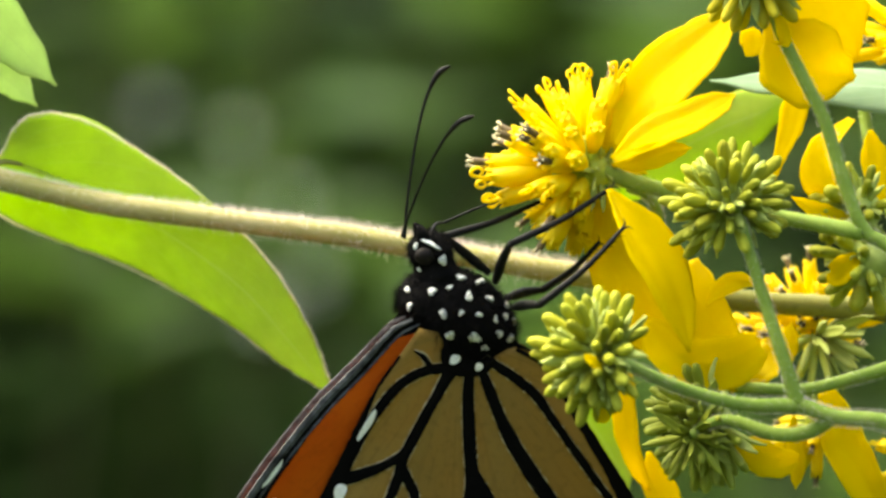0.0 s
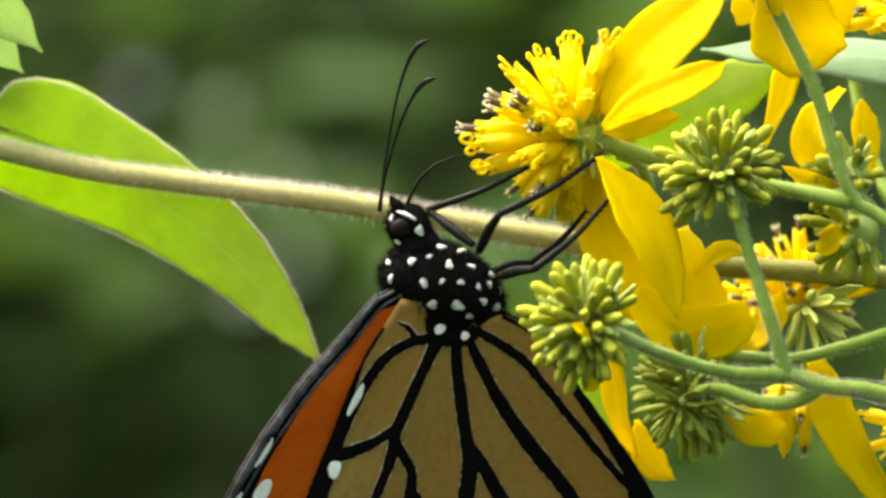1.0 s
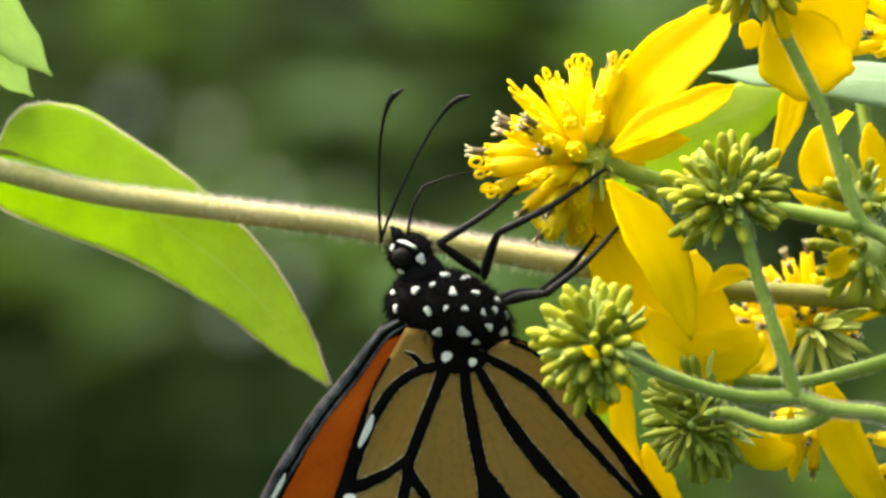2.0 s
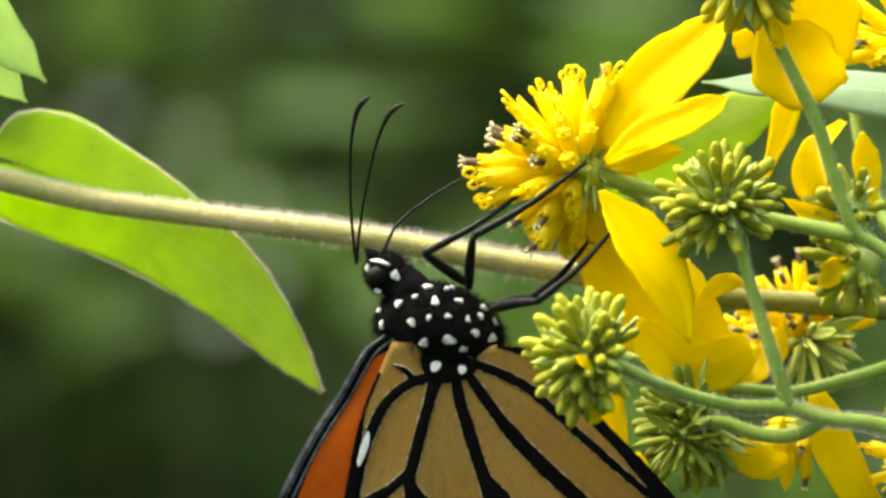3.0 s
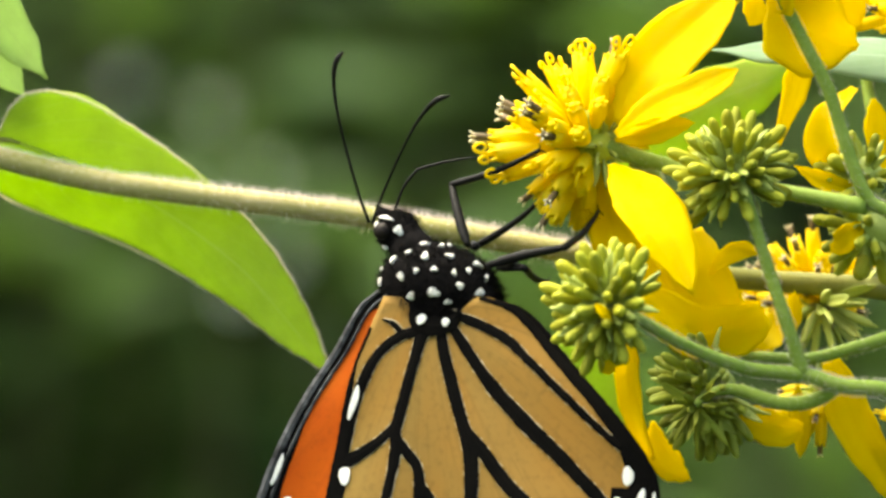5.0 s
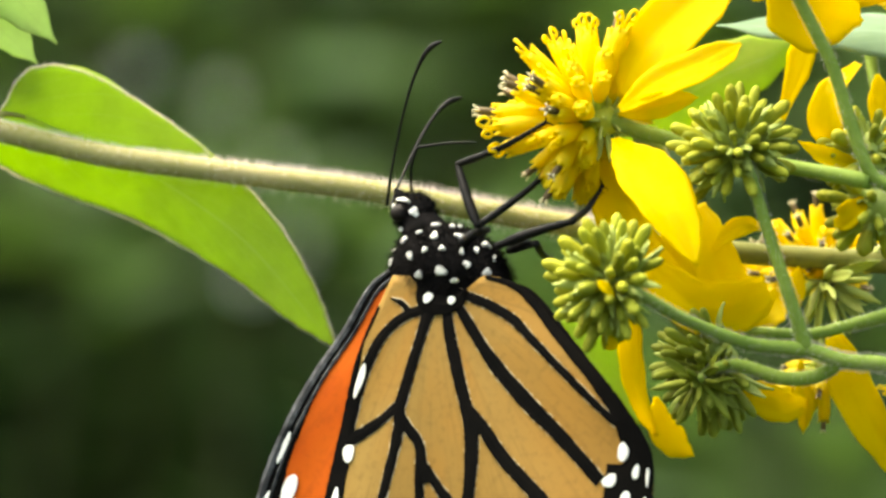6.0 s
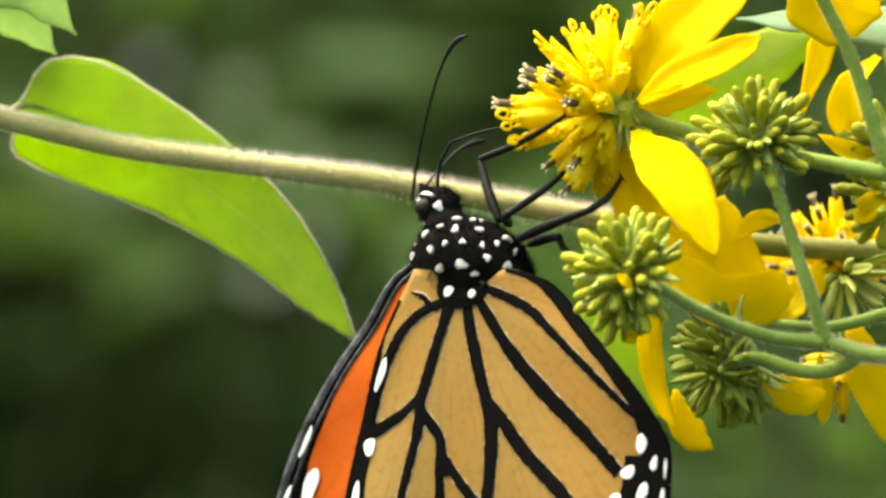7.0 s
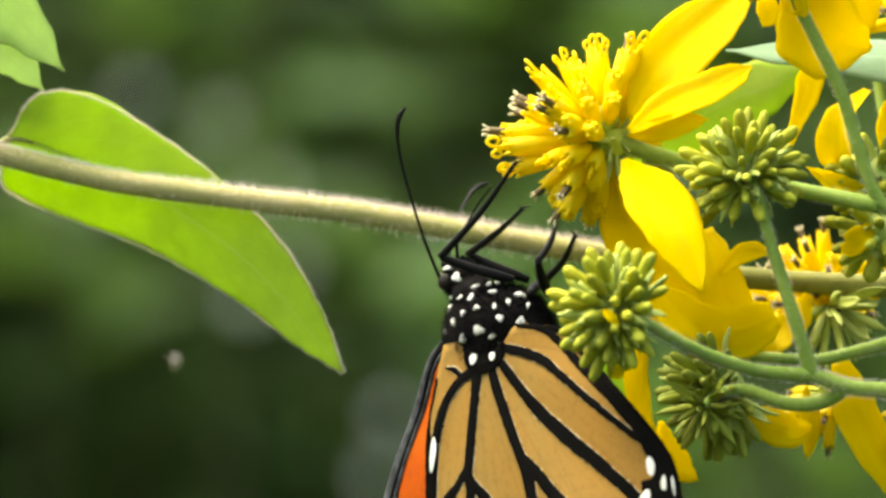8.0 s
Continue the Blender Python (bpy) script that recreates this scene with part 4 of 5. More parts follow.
def wing_band(pts, widths, z, thick, seed, rough=0.9, pleats=1.0, n=None, inner=False):
    """A flat raised band of scales along a vein or a margin, with a ragged edge."""
    rnd = random.Random(seed)
    bm = bmesh.new()
    pts = [Vector((*p, 0)) for p in pts]
    length = sum((b - a).length for a, b in zip(pts, pts[1:]))
    n = n or max(8, int(length / 5))
    path = spline(pts, n)
    rows = []
    for i, p in enumerate(path):
        t = (path[min(i + 1, n)] - path[max(i - 1, 0)]).normalized()
        s = Vector((-t.y, t.x, 0))
        w = profile(widths, i / n) / 2
        if inner:
            p = p - s * (w - 1.5)
        l, r = p + s * (w + rnd.uniform(-rough, rough)), p - s * (w + rnd.uniform(-rough, rough))
        rows.append([bm.verts.new(body(q.x, q.y, z + e + pleats * wing_bend(q.x, q.y))) for q, e in ((l, thick), (l, -thick * 0.4), (p, -thick), (r, -thick * 0.4), (r, thick))])
    for a, b in zip(rows, rows[1:]):
        for k in range(5):
            bm.faces.new((a[k], a[(k + 1) % 5], b[(k + 1) % 5], b[k]))
    bm.faces.new(rows[0][::-1])
    bm.faces.new(rows[-1])
    bmesh.ops.recalc_face_normals(bm, faces=bm.faces[:])
    return bm


def wing_spot(x, y, rx, ry, turn, z, seed, pleats=1.0):
    """A raised patch of white scales with an uneven rim."""
    rnd = random.Random(seed)
    bm = bmesh.new()
    ca, sa = math.cos(radians(turn)), math.sin(radians(turn))
    rows = []
    for k, lift in ((1.0, 0.8), (0.96, -0.5), (0.6, -1.0)):
        ring = []
        for i in range(18):
            a = 2 * math.pi * i / 18
            q = k * (1 + 0.10 * math.sin(2 * a + seed) + 0.08 * math.sin(3 * a + 2 * seed) + rnd.uniform(-0.05, 0.05))
            px, py = rx * q * math.cos(a), ry * q * math.sin(a)
            gx, gy = x + ca * px - sa * py, y + sa * px + ca * py
            ring.append(bm.verts.new(body(gx, gy, z + lift + pleats * wing_bend(gx, gy))))
        rows.append(ring)
    for a, b in zip(rows, rows[1:]):
        for i in range(18):
            bm.faces.new((a[i], a[(i + 1) % 18], b[(i + 1) % 18], b[i]))
    bm.faces.new(rows[-1])
    bm.faces.new(rows[0][::-1])
    bmesh.ops.recalc_face_normals(bm, faces=bm.faces[:])
    return bm


HIND_RIM = [(-76, -45), (-101, 10), (-127, 70), (-145, 131), (-162, 212), (-179, 283), (-196, 385), (-192, 528), (-128, 664), (3, 752), (148, 737), (287, 652), (393, 522), (444, 412), (454, 320), (438, 270), (384, 199), (322, 133), (257, 66), (209, 13), (166, -20), (110, -36), (76, -16), (48, 12), (4, 10), (-12, -20), (-24, -39)]
FRONT_VEINS = [
    ([(22, 17), (-19, 21), (-55, 35), (-88, 63), (-112, 104), (-128, 144), (-141, 193), (-152, 243)], (16, 16, 15, 15, 17, 16, 16, 16)),
    ([(-38, 26), (-55, 6), (-76, -3)], (10, 9, 3)),
    ([(15, 15), (-2, 30), (-16, 75), (-31, 125), (-45, 176), (-56, 208)], (18, 20, 17, 17, 18, 20)),
    ([(-50, 187), (-80, 213), (-113, 233), (-152, 253)], (14, 15, 18, 20)),
    ([(-52, 187), (-50, 233), (-61, 289), (-73, 339), (-84, 390), (-116, 542)], (18, 18, 15, 14, 14, 16)),
    ([(-52, 209), (-31, 234), (-11, 260), (-2, 301), (4, 332)], (18, 16, 15, 13, 12)),
]
BACK_VEINS = [
    ([(-5, 291), (19, 327), (49, 365), (72, 387)], (12, 15, 17, 18)),
    ([(-9, 260), (-9, 321), (-8, 393), (-29, 576)], (12, 13, 14, 16)),
    ([(33, 13), (43, 67), (57, 119), (76, 182), (91, 228), (95, 285), (91, 346), (85, 397), (70, 601)], (16, 18, 20, 20, 24, 24, 20, 22, 20)),
    ([(89, 205), (118, 240), (160, 294), (203, 337), (243, 378), (302, 457)], (16, 20, 21, 21, 22, 22)),
    ([(50, 6), (81, 51), (110, 93), (142, 134), (175, 169), (216, 210), (256, 247), (303, 294), (348, 341)], (14, 17, 18, 22, 23, 24, 22, 20, 20)),
    ([(55, -8), (109, 13), (165, 44), (213, 89), (272, 144), (332, 199), (384, 244)], (13, 15, 15, 13, 13, 12, 12)),
]
HIND_VEINS = FRONT_VEINS + BACK_VEINS
HIND_SPOTS = [([(-130, 144)], 8, 34, 17), ([(-149, 274)], 14, 17, 10), ([(-172, 357)], 8, 24, 8), ([(396, 293)], 12, 20, 12), ([(368, 341)], 16, 14, -20),
              ([(422, 329)], 8, 15, 10), ([(398, 377)], 12, 18, 20), ([(446, 339)], 4, 18, 6), ([(346, 388)], 14, 12, 0), ([(439, 387)], 5, 16, 12), ([(416, 442)], 10, 15, 25), ([(359, 440)], 12, 14, 10), ([(0, 0)], 12, 9.5, -20), ([(47, 7)], 9, 8, 10)]
FORE_RIM = [(-92, -58), (-128, -28), (-171, 44), (-222, 119), (-264, 195), (-306, 287), (-346, 399), (-405, 567), (-455, 735), (-445, 806), (-402, 800), (-260, 746), (-106, 662), (-17, 485), (7, 245), (-3, 44), (-26, -17)]


def build_wings(t):
    rim = HIND_RIM
    hind = part("hindwing", wing_plate(rim, (60, 330), 0, 1.4), WING_TAN, t, "tan hindwing with black veins, closed over the back")
    for k, (pts, w) in enumerate(HIND_VEINS):
        part("vein_margin", wing_band(pts, [x * 1.22 + (2.1 if k < len(FRONT_VEINS) else 1.2) for x in w], -0.8, 1.0, 200 + k, 0.9), SCALE_CREAM, hind)
        part("vein", wing_band(pts, [x * 1.22 for x in w], -2.0, 1.5, 100 + k, 1.0), SCALE_BLACK, hind)
    # black margins: leading edge, inner edge and the broad outer border
    part("margin", wing_band(rim[1:8], (5, 5, 12, 24, 34, 40, 50), -1.2, 1.5, 301, inner=True), SCALE_BLACK, hind)
    part("margin", wing_band(rim[13:22], (90, 74, 50, 27, 20, 17, 15, 12, 7), -1.2, 1.5, 302, inner=True), SCALE_BLACK, hind)
    part("margin", wing_band(rim[7:15] , (50, 70, 90, 100, 100, 100, 95), -1.1, 1.5, 303, inner=True), SCALE_BLACK, hind)
    root = [(-22, -32), (-8, 0), (22, 13), (52, 9), (74, -12)]
    part("wing_root", wing_band(root, (10, 32, 36, 30, 8), -3, 5.0, 305, 1.5), SCALE_BLACK, hind)
    for k, (p, rx, ry, a) in enumerate(HIND_SPOTS):
        part("spot", wing_spot(*p[0], rx * 0.88, ry * 0.88, a, -3.4 if k < 12 else -9, 400 + k), SCALE_WHITE, hind)
    fore = part("forewing", wing_plate(FORE_RIM, (-90, 320), 14, 1.4), WING_ORANGE, t, "orange forewing with a black leading edge, half hidden")
    part("margin", wing_band(FORE_RIM[0:9], (30, 24, 21, 25, 31, 40, 54, 76), 12.6, 1.5, 311, inner=True), SCALE_BLACK, fore)
    part("margin", wing_band(FORE_RIM[8:13], (130, 150, 150, 120, 100), 12.7, 1.5, 312, inner=True), SCALE_BLACK, fore)
    part("margin", wing_band([FORE_RIM[-1], ((FORE_RIM[-1][0] + FORE_RIM[0][0]) / 2, (FORE_RIM[-1][1] + FORE_RIM[0][1]) / 2), FORE_RIM[0]], (34, 34, 30), 12.5, 1.5, 315), SCALE_BLACK, fore)
    part("costa", wing_band([(x + 3, y + 2) for x, y in FORE_RIM[0:8]], (6, 9, 13, 14, 14, 12, 8), 10.5, 3.5, 313), COSTA, fore, "grey-black leading edge vein, frosting and sheen put into the colour")
    part("vein", wing_band([(x + 19, y + 8) for x, y in FORE_RIM[0:8]], (4, 5, 5, 5, 5, 5, 5), 10.9, 2.6, 314), COSTA, fore)
    for k, (p, rx, ry, a) in enumerate((([(-279, 258)], 7, 28, 22), ([(-272, 338)], 14, 32, 20), ([(-316, 362)], 7, 26, 20), ([(-296, 420)], 15, 26, 18), ([(-350, 465)], 8, 24, 20))):
        part("spot", wing_spot(*p[0], rx, ry, a, 10.2, 450 + k), SCALE_WHITE, fore)
    # the far pair, a little apart
    for ob, name, gap, turn in ((fore, "forewing", 26, -3), (hind, "hindwing", 64, -7.2)):
        far = Matrix.Translation(body(4, 0, gap)) @ Matrix.Rotation(radians(turn), 4, "Z")
        me = ob.data.copy()
        me.transform(far)
        w = new(name, me)
        w.parent = t
        for c in ob.children:
            if c.name.split(".")[0] in ("margin", "costa", "wing_root"):
                mc = c.data.copy()
                mc.transform(far)
                x = new(c.name.split(".")[0], mc)
                x.parent = w


THORAX_AT, THORAX_HALF, THORAX_TILT = (8, -60, 60), (117, 80, 73), 20


def build_body(t):
    rnd = random.Random(8)
    bm = bmesh.new()
    bmesh.ops.create_icosphere(bm, subdivisions=4, radius=1)
    mid = body(*THORAX_AT)
    lean = Matrix.Rotation(radians(THORAX_TILT), 3, "Y")
    hx, hy, hz = THORAX_HALF
    for v in bm.verts:
        q = v.co.copy()
        # fuller at the back towards the wing roots, drawn in under the legs
        k = 1 - 0.10 * max(0, q.x) * max(0, -q.z) + 0.04 * noise.noise(q * 2.5)
        v.co = mid + lean @ Vector((q.x * hx, q.y * hz, q.z * hy)) * U * k
    for f in bm.faces:
        f.smooth = True
    bm.normal_update()
    tree = BVHTree.FromBMesh(bm)
    part("thorax", bm, FUZZ, t, "black furry thorax")
    bm = bmesh.new()
    hx, hy, hz = HEAD_AT
    tube(bm, spline([body(-22, -95, 62), body(-45, -128, 62), body(hx + 4, hy + 4, hz)], 12), [U * k for k in (52, 42, 32)], 20, knobs=0.03)
    collar = BVHTree.FromBMesh(bm)
    part("neck", bm, FUZZ, t, "black furry neck")
    bm = bmesh.new()
    tube(bm, spline([body(80, -20, 60), body(130, 70, 45), body(195, 220, 34), body(245, 380, 30), body(270, 500, 30)], 26), [U * k for k in (22, 15, 14, 14, 12, 6)], 18, knobs=0.03)
    part("abdomen", bm, FUZZ, t, "dark abdomen hidden behind the wings")
    # fur
    bm = bmesh.new()
    for i in range(9000):
        d = Vector((rnd.gauss(0, 1), rnd.gauss(0, 1), rnd.gauss(0, 1))).normalized()
        c = mid + lean @ Vector((rnd.uniform(-60, 60) * U, 0, 0))
        loc, nm, _, _ = tree.ray_cast(c + d * 0.02, -d)
        if loc is None:
            continue
        nm = nm if nm.dot(d) > 0 else -nm
        ln = U * rnd.uniform(9, 24)
        tip = loc + nm * ln * 0.8 + Vector((rnd.uniform(-0.3, 0.6), rnd.uniform(-0.4, 0.4), rnd.uniform(-1.0, 0.1))) * ln * 0.7
        s = nm.orthogonal().normalized() * U * 0.55
        q = nm.cross(s)
        v = [bm.verts.new(loc + s), bm.verts.new(loc - s * 0.5 + q), bm.verts.new(loc - s * 0.5 - q), bm.verts.new(tip)]
        for f in ((0, 1, 3), (1, 2, 3), (2, 0, 3)):
            bm.faces.new([v[j] for j in f])
    tagged(part("fur", bm, FUZZ, t, "short black fur"), kind="stuff")
    # white spots on the side of the thorax
    for k, (x, y, z, rx, ry, a) in enumerate(THORAX_SPOTS):
        loc, nm, _, _ = tree.find_nearest(body(x, y, z))
        over, up, _, _ = collar.ray_cast(body(x, y, -500), Vector((0, 1, 0)))
        if over and y < -128:
            loc, nm = over, up
        tuft(t, loc, nm, rx * 0.79, ry * 0.79, a, 500 + k)


def tuft(parent, loc, nm, rx, ry, turn, seed):
    """A small raised tuft of white scales lying on the fur."""
    rnd = random.Random(seed)
    bm = bmesh.new()
    nm = nm if nm.y < 0 else -nm
    x = Vector((1, 0, 0))
    x = (x - nm * x.dot(nm)).normalized()
    y = nm.cross(x)
    ca, sa = math.cos(radians(turn)), math.sin(radians(turn))
    ax, ay = x * ca + y * sa, y * ca - x * sa
    rows = []
    for k, h in ((1.0, -2.0), (1.0, 3.6), (0.85, 4.8), (0.4, 5.2)):
        ring = []
        for i in range(14):
            a = 2 * math.pi * i / 14
            q = k * (1 + 0.20 * math.sin(2 * a + seed * 1.7) + 0.19 * math.sin(3 * a + seed) + rnd.uniform(-0.17, 0.17))
            ring.append(bm.verts.new(loc + U * (ax * rx * q * math.cos(a) + ay * ry * q * math.sin(a) + nm * (h + rnd.uniform(-0.5, 0.5)))))
        rows.append(ring)
    for a, b in zip(rows, rows[1:]):
        for i in range(14):
            f = bm.faces.new((a[i], a[(i + 1) % 14], b[(i + 1) % 14], b[i]))
            f.smooth = True
    bm.faces.new(rows[-1]).smooth = True
    bm.faces.new(rows[0][::-1])
    part("spot", bm, SCALE_WHITE, parent)


# x, y, z, half sizes and turn of each white spot
UPPER_SPOTS = [(-66, -133, 30, 14, 5.5, -4), (-107, -104, 41, 6, 8, 0), (-63, -110, 14, 9.5, 8, -15), (-33, -114, 22, 6.5, 4.5, 20), (-12, -127, 36, 9.5, 7.5, 10), (1, -106, 14, 9, 9, -10), (18, -123, 37, 6.5, 5, 20), (42, -108, 19, 8.5, 7.5, -10), (33, -138, 42, 5, 5.5, 20)]
SIDE_SPOTS = [(-39, -78, -1, 8.5, 9.5, 25), (-10, -83, 1, 5.5, 6.5, 0), (22, -83, 7, 7, 6.5, -15), (24, -47, -9, 13.5, 11, 10), (-19, -44, -2, 11, 8, 0), (52, -74, 16, 4.5, 8.5, 30), (72, -78, 26, 4.5, 8.5, 20), (68, -57, 7, 9, 7.5, 20), (89, -101, 39, 13, 7, 20), (98, -47, 23, 8, 11, -20), (51, -28, -10, 8.5, 6, 15), (101, -72, 38, 4, 8, 20), (-90, -74, 30, 5, 9, 10), (-78, -58, 20, 6.5, 6, 0), (-73, -130, 38, 6, 3.5, 0)]
THORAX_SPOTS = UPPER_SPOTS + SIDE_SPOTS
HEAD_AT = (-72, -170, 62)


def build_head(t):
    rnd = random.Random(9)
    c = body(*HEAD_AT)
    bm = bmesh.new()
    bmesh.ops.create_icosphere(bm, subdivisions=4, radius=1)
    for v in bm.verts:
        k = v.co
        v.co = c + Vector((k.x * 39, k.y * 34, k.z * 38)) * U * (1 + 0.06 * noise.noise(k * 3))
    for f in bm.faces:
        f.smooth = True
    bm.normal_update()
    tree = BVHTree.FromBMesh(bm)
    head = part("head", bm, FUZZ, t, "black furry head with white dots", origin=c)
    bm = bmesh.new()
    for sz in (-1, 1):
        e = c + body(-17, 2, 27 * sz)
        eb = bmesh.new()
        bmesh.ops.create_icosphere(eb, subdivisions=4, radius=1)
        for v in eb.verts:
            v.co = e + Vector((v.co.x * 18.5, v.co.y * 13, v.co.z * 16)) * U
        for f in eb.faces:
            f.smooth = True
        part("eye", eb, EYE, head, "large dark brown compound eye")
    for i in range(1500):
        d = Vector((rnd.gauss(0, 1), rnd.gauss(0, 1), rnd.gauss(0, 1))).normalized()
        loc, nm, _, _ = tree.ray_cast(c + d * 0.02, -d)
        nm = nm if nm.dot(d) > 0 else -nm
        ln = U * rnd.uniform(7, 19)
        tip = loc + (nm + Vector((rnd.uniform(-0.3, 0.7), rnd.uniform(-0.4, 0.4), rnd.uniform(-0.5, 0.5)))) * ln * 0.7
        s = nm.orthogonal().normalized() * U * 0.55
        q = nm.cross(s)
        v = [bm.verts.new(loc + s), bm.verts.new(loc - s * 0.5 + q), bm.verts.new(loc - s * 0.5 - q), bm.verts.new(tip)]
        for f in ((0, 1, 3), (1, 2, 3), (2, 0, 3)):
            bm.faces.new([v[j] for j in f])
    tagged(part("fur", bm, FUZZ, head, "short black fur"), kind="stuff")
    # the palp in front of the face
    for sz in (-1, 1):
        pb = bmesh.new()
        tube(pb, spline([c + body(-18, -22, 11 * sz), c + body(-27, -34, 11 * sz), c + body(-37, -45, 9 * sz)], 8), [U * k for k in (12, 11, 4)], 9, knobs=0.06)
        part("palp", pb, FUZZ, head)
    for k, (x, y, z, rx, ry, a) in enumerate(HEAD_SPOTS):
        loc, nm, _, _ = tree.find_nearest(body(x, y, z))
        tuft(head, loc, nm, rx * 0.88, ry * 0.88, a, 600 + k)
    return head


HEAD_SPOTS = [(-82, -189, 40, 18, 4.8, -22), (-61, -168, 43, 9.5, 9, 0), (-103, -180, 48, 4.5, 6, 10), (-86, -143, 48, 5.5, 3.8, -8)]
ANTENNA = 318.0


def build_antenna(t, name_label):
    """A slim feeler with a hooked club; it stands along z from its own base."""
    bm = bmesh.new()
    pts = [(0, 0), (-4, 60), (-4, 150), (0, 220), (8, 268), (20, 298), (38, 314)]
    path = spline([Vector((x, 0, z)) * U for x, z in pts], 60)
    tube(bm, path, [U * k for k in (3.3, 2.8, 2.6, 2.6, 2.8, 3.3, 4.8, 5.4, 2.6)], 9, knobs=0.05)
    me = bpy.data.meshes.new("antenna")
    bm.to_mesh(me)
    bm.free()
    me.materials.append(CHITIN)
    ob = new("antenna", me)
    ob.parent = t
    return tagged(ob, name_label)


# thigh and shin lengths of the four legs
LEG_SIZES = [(138.0, 240.0), (172.0, 210.0), (118.0, 232.0), (112.0, 200.0)]


def build_leg(t, label, thigh, shin):
    """A leg in two rigid lengths: the thigh, and the shin with its jointed foot."""
    out = []
    for name, length, prof, bend in (("thigh", thigh, (7, 9.5, 9.5, 8, 6), -3), ("shin", shin, (7, 7, 6.2, 5.6, 4.8, 4.2, 3.6), 7)):
        bm = bmesh.new()
        tube(bm, spline([Vector((0, 0, 0)), Vector((bend, 0, length * 0.5)) * U, Vector((0, 0, length)) * U], 18), [U * k for k in prof], 10, knobs=0.05)
        if name == "shin":
            for k in range(9):
                z = length * (0.35 + 0.07 * k)
                for s in (1, -1):
                    tube(bm, spline([Vector((bend * 0.8, 0, z)) * U, Vector((bend * 0.8 + 7 * s, 0, z + 10)) * U], 2), (U * 1.2, U * 0.3), 4)
            for s in (1, -1):
                tube(bm, spline([Vector((0, 0, length - 4)) * U, Vector((5 * s, 0, length + 6)) * U, Vector((13 * s, 0, length + 9)) * U], 4), (U * 2.2, U * 0.6), 5)
        me = bpy.data.meshes.new(name)
        bm.to_mesh(me)
        bm.free()
        me.materials.append(CHITIN)
        ob = new(name, me)
        ob.parent = t
        out.append(tagged(ob, label + " " + name))
    return out


SIP_SIZES = (92.0, 114.0)


def build_proboscis(t):
    """The sucking tube in two rigid lengths with a soft bend between them."""
    out = []
    for name, length, prof, bend in (("proboscis", SIP_SIZES[0], (3.2, 2.9, 2.6), -7), ("proboscis_tip", SIP_SIZES[1], (2.6, 2.2, 1.6), -3)):
        bm = bmesh.new()
        tube(bm, spline([Vector((0, 0, 0)), Vector((bend, 0, length * 0.55)) * U, Vector((0, 0, length)) * U], 14), [U * k for k in prof], 8)
        bmesh.ops.create_icosphere(bm, subdivisions=1, radius=prof[0] * U)
        me = bpy.data.meshes.new(name)
        bm.to_mesh(me)
        bm.free()
        me.materials.append(CHITIN)
        ob = new(name, me)
        ob.parent = t
        out.append(tagged(ob, "thin dark bent sucking tube reaching into the florets"))
    return out


def build_butterfly():
    t = thing("butterfly", Vector((0, 0, 0)), "black and tan butterfly with white dots, closed wings, on a flower", "butterfly")
    build_wings(t)
    build_body(t)
    head = build_head(t)
    ants = [build_antenna(t, "slim black antenna with a hooked club") for _ in range(2)]
    legs = [build_leg(t, lab, *size) for lab, size in zip(("black near front", "black near hind", "black far front", "black far hind"), LEG_SIZES)]
    return t, head, ants, legs, build_proboscis(t)


BUTTERFLY, HEAD, ANTENNAE, LEGS, PROBOSCIS = build_butterfly()


# ---- what moves ----
# seconds; place of the wing root on the grid; turn about the three grid axes in degrees; depth in millimetres
FLIGHT = [
    (0.0, 803, 634, 15.1, -17.1, 11.1, 0.5), (0.5, 799, 633, 11.0, -12.8, 9.0, 0.5), (1.0, 801, 642, 9.5, -11.0, 7.7, 0.5), (1.5, 799, 647, 11.1, -9.8, 5.7, 0.5),
    (1.7, 798, 648, 10.4, -9.0, 5.2, 0.5), (2.8, 788, 647, 2.2, 0.1, 0.4, 0.6), (3.0, 788, 653, 1.8, 1.3, -1.2, 0.7), (3.5, 770, 630, -0.8, 3.2, 1.3, 0.8), (4.0, 727, 583, -0.4, 10.5, 8.2, 1.0), (4.5, 727, 578, -2.7, 8.7, 7.1, 1.0),
    (5.0, 753, 605, -7.7, 23.1, -1.0, 2.0), (5.2, 750, 603, -9.8, 25.6, 1.0, 2.0), (6.3, 757, 616, -11.6, 27.0, -0.4, 2.0), (6.5, 756, 614, -11.6, 27.0, -0.4, 2.0), (7.0, 758, 617, -12.3, 28.2, -0.3, 2.0),
    (7.4, 761, 619, -12.3, 29.0, -0.6, 2.1), (7.5, 788, 639, -12.3, 36.6, -3.8, 2.6), (7.6, 838, 698, -8.5, 46.3, -15.0, 3.5), (8.0, 824, 676, -11.1, 45.0, -11.7, 3.5)]
# seconds; how far the head is moved on the body, across and along, in grid units
NOD = [(0.0, 4, 1), (0.5, 1, 3), (1.0, 1, 2), (1.7, 0, 2), (2.8, -6, 0), (3.0, -12, 6), (3.5, -12, 3), (4.0, -7, -2), (4.5, -11, 4), (5.0, -5, 1), (6.3, 4, 2), (7.4, 10, 2), (7.6, 2, 4), (8.0, 2, -1)]
FLIP = Matrix(((1, 0, 0), (0, 0, 1), (0, -1, 0)))


def butterfly_pose(u, v, rx, ry, rz, d):
    w = Vector((radians(rx), radians(ry), radians(rz)))
    turn = FLIP @ Matrix.Rotation(w.length, 3, w.normalized()) @ FLIP.transposed()
    return Matrix.Translation(at(u, v, d)) @ turn.to_4x4()


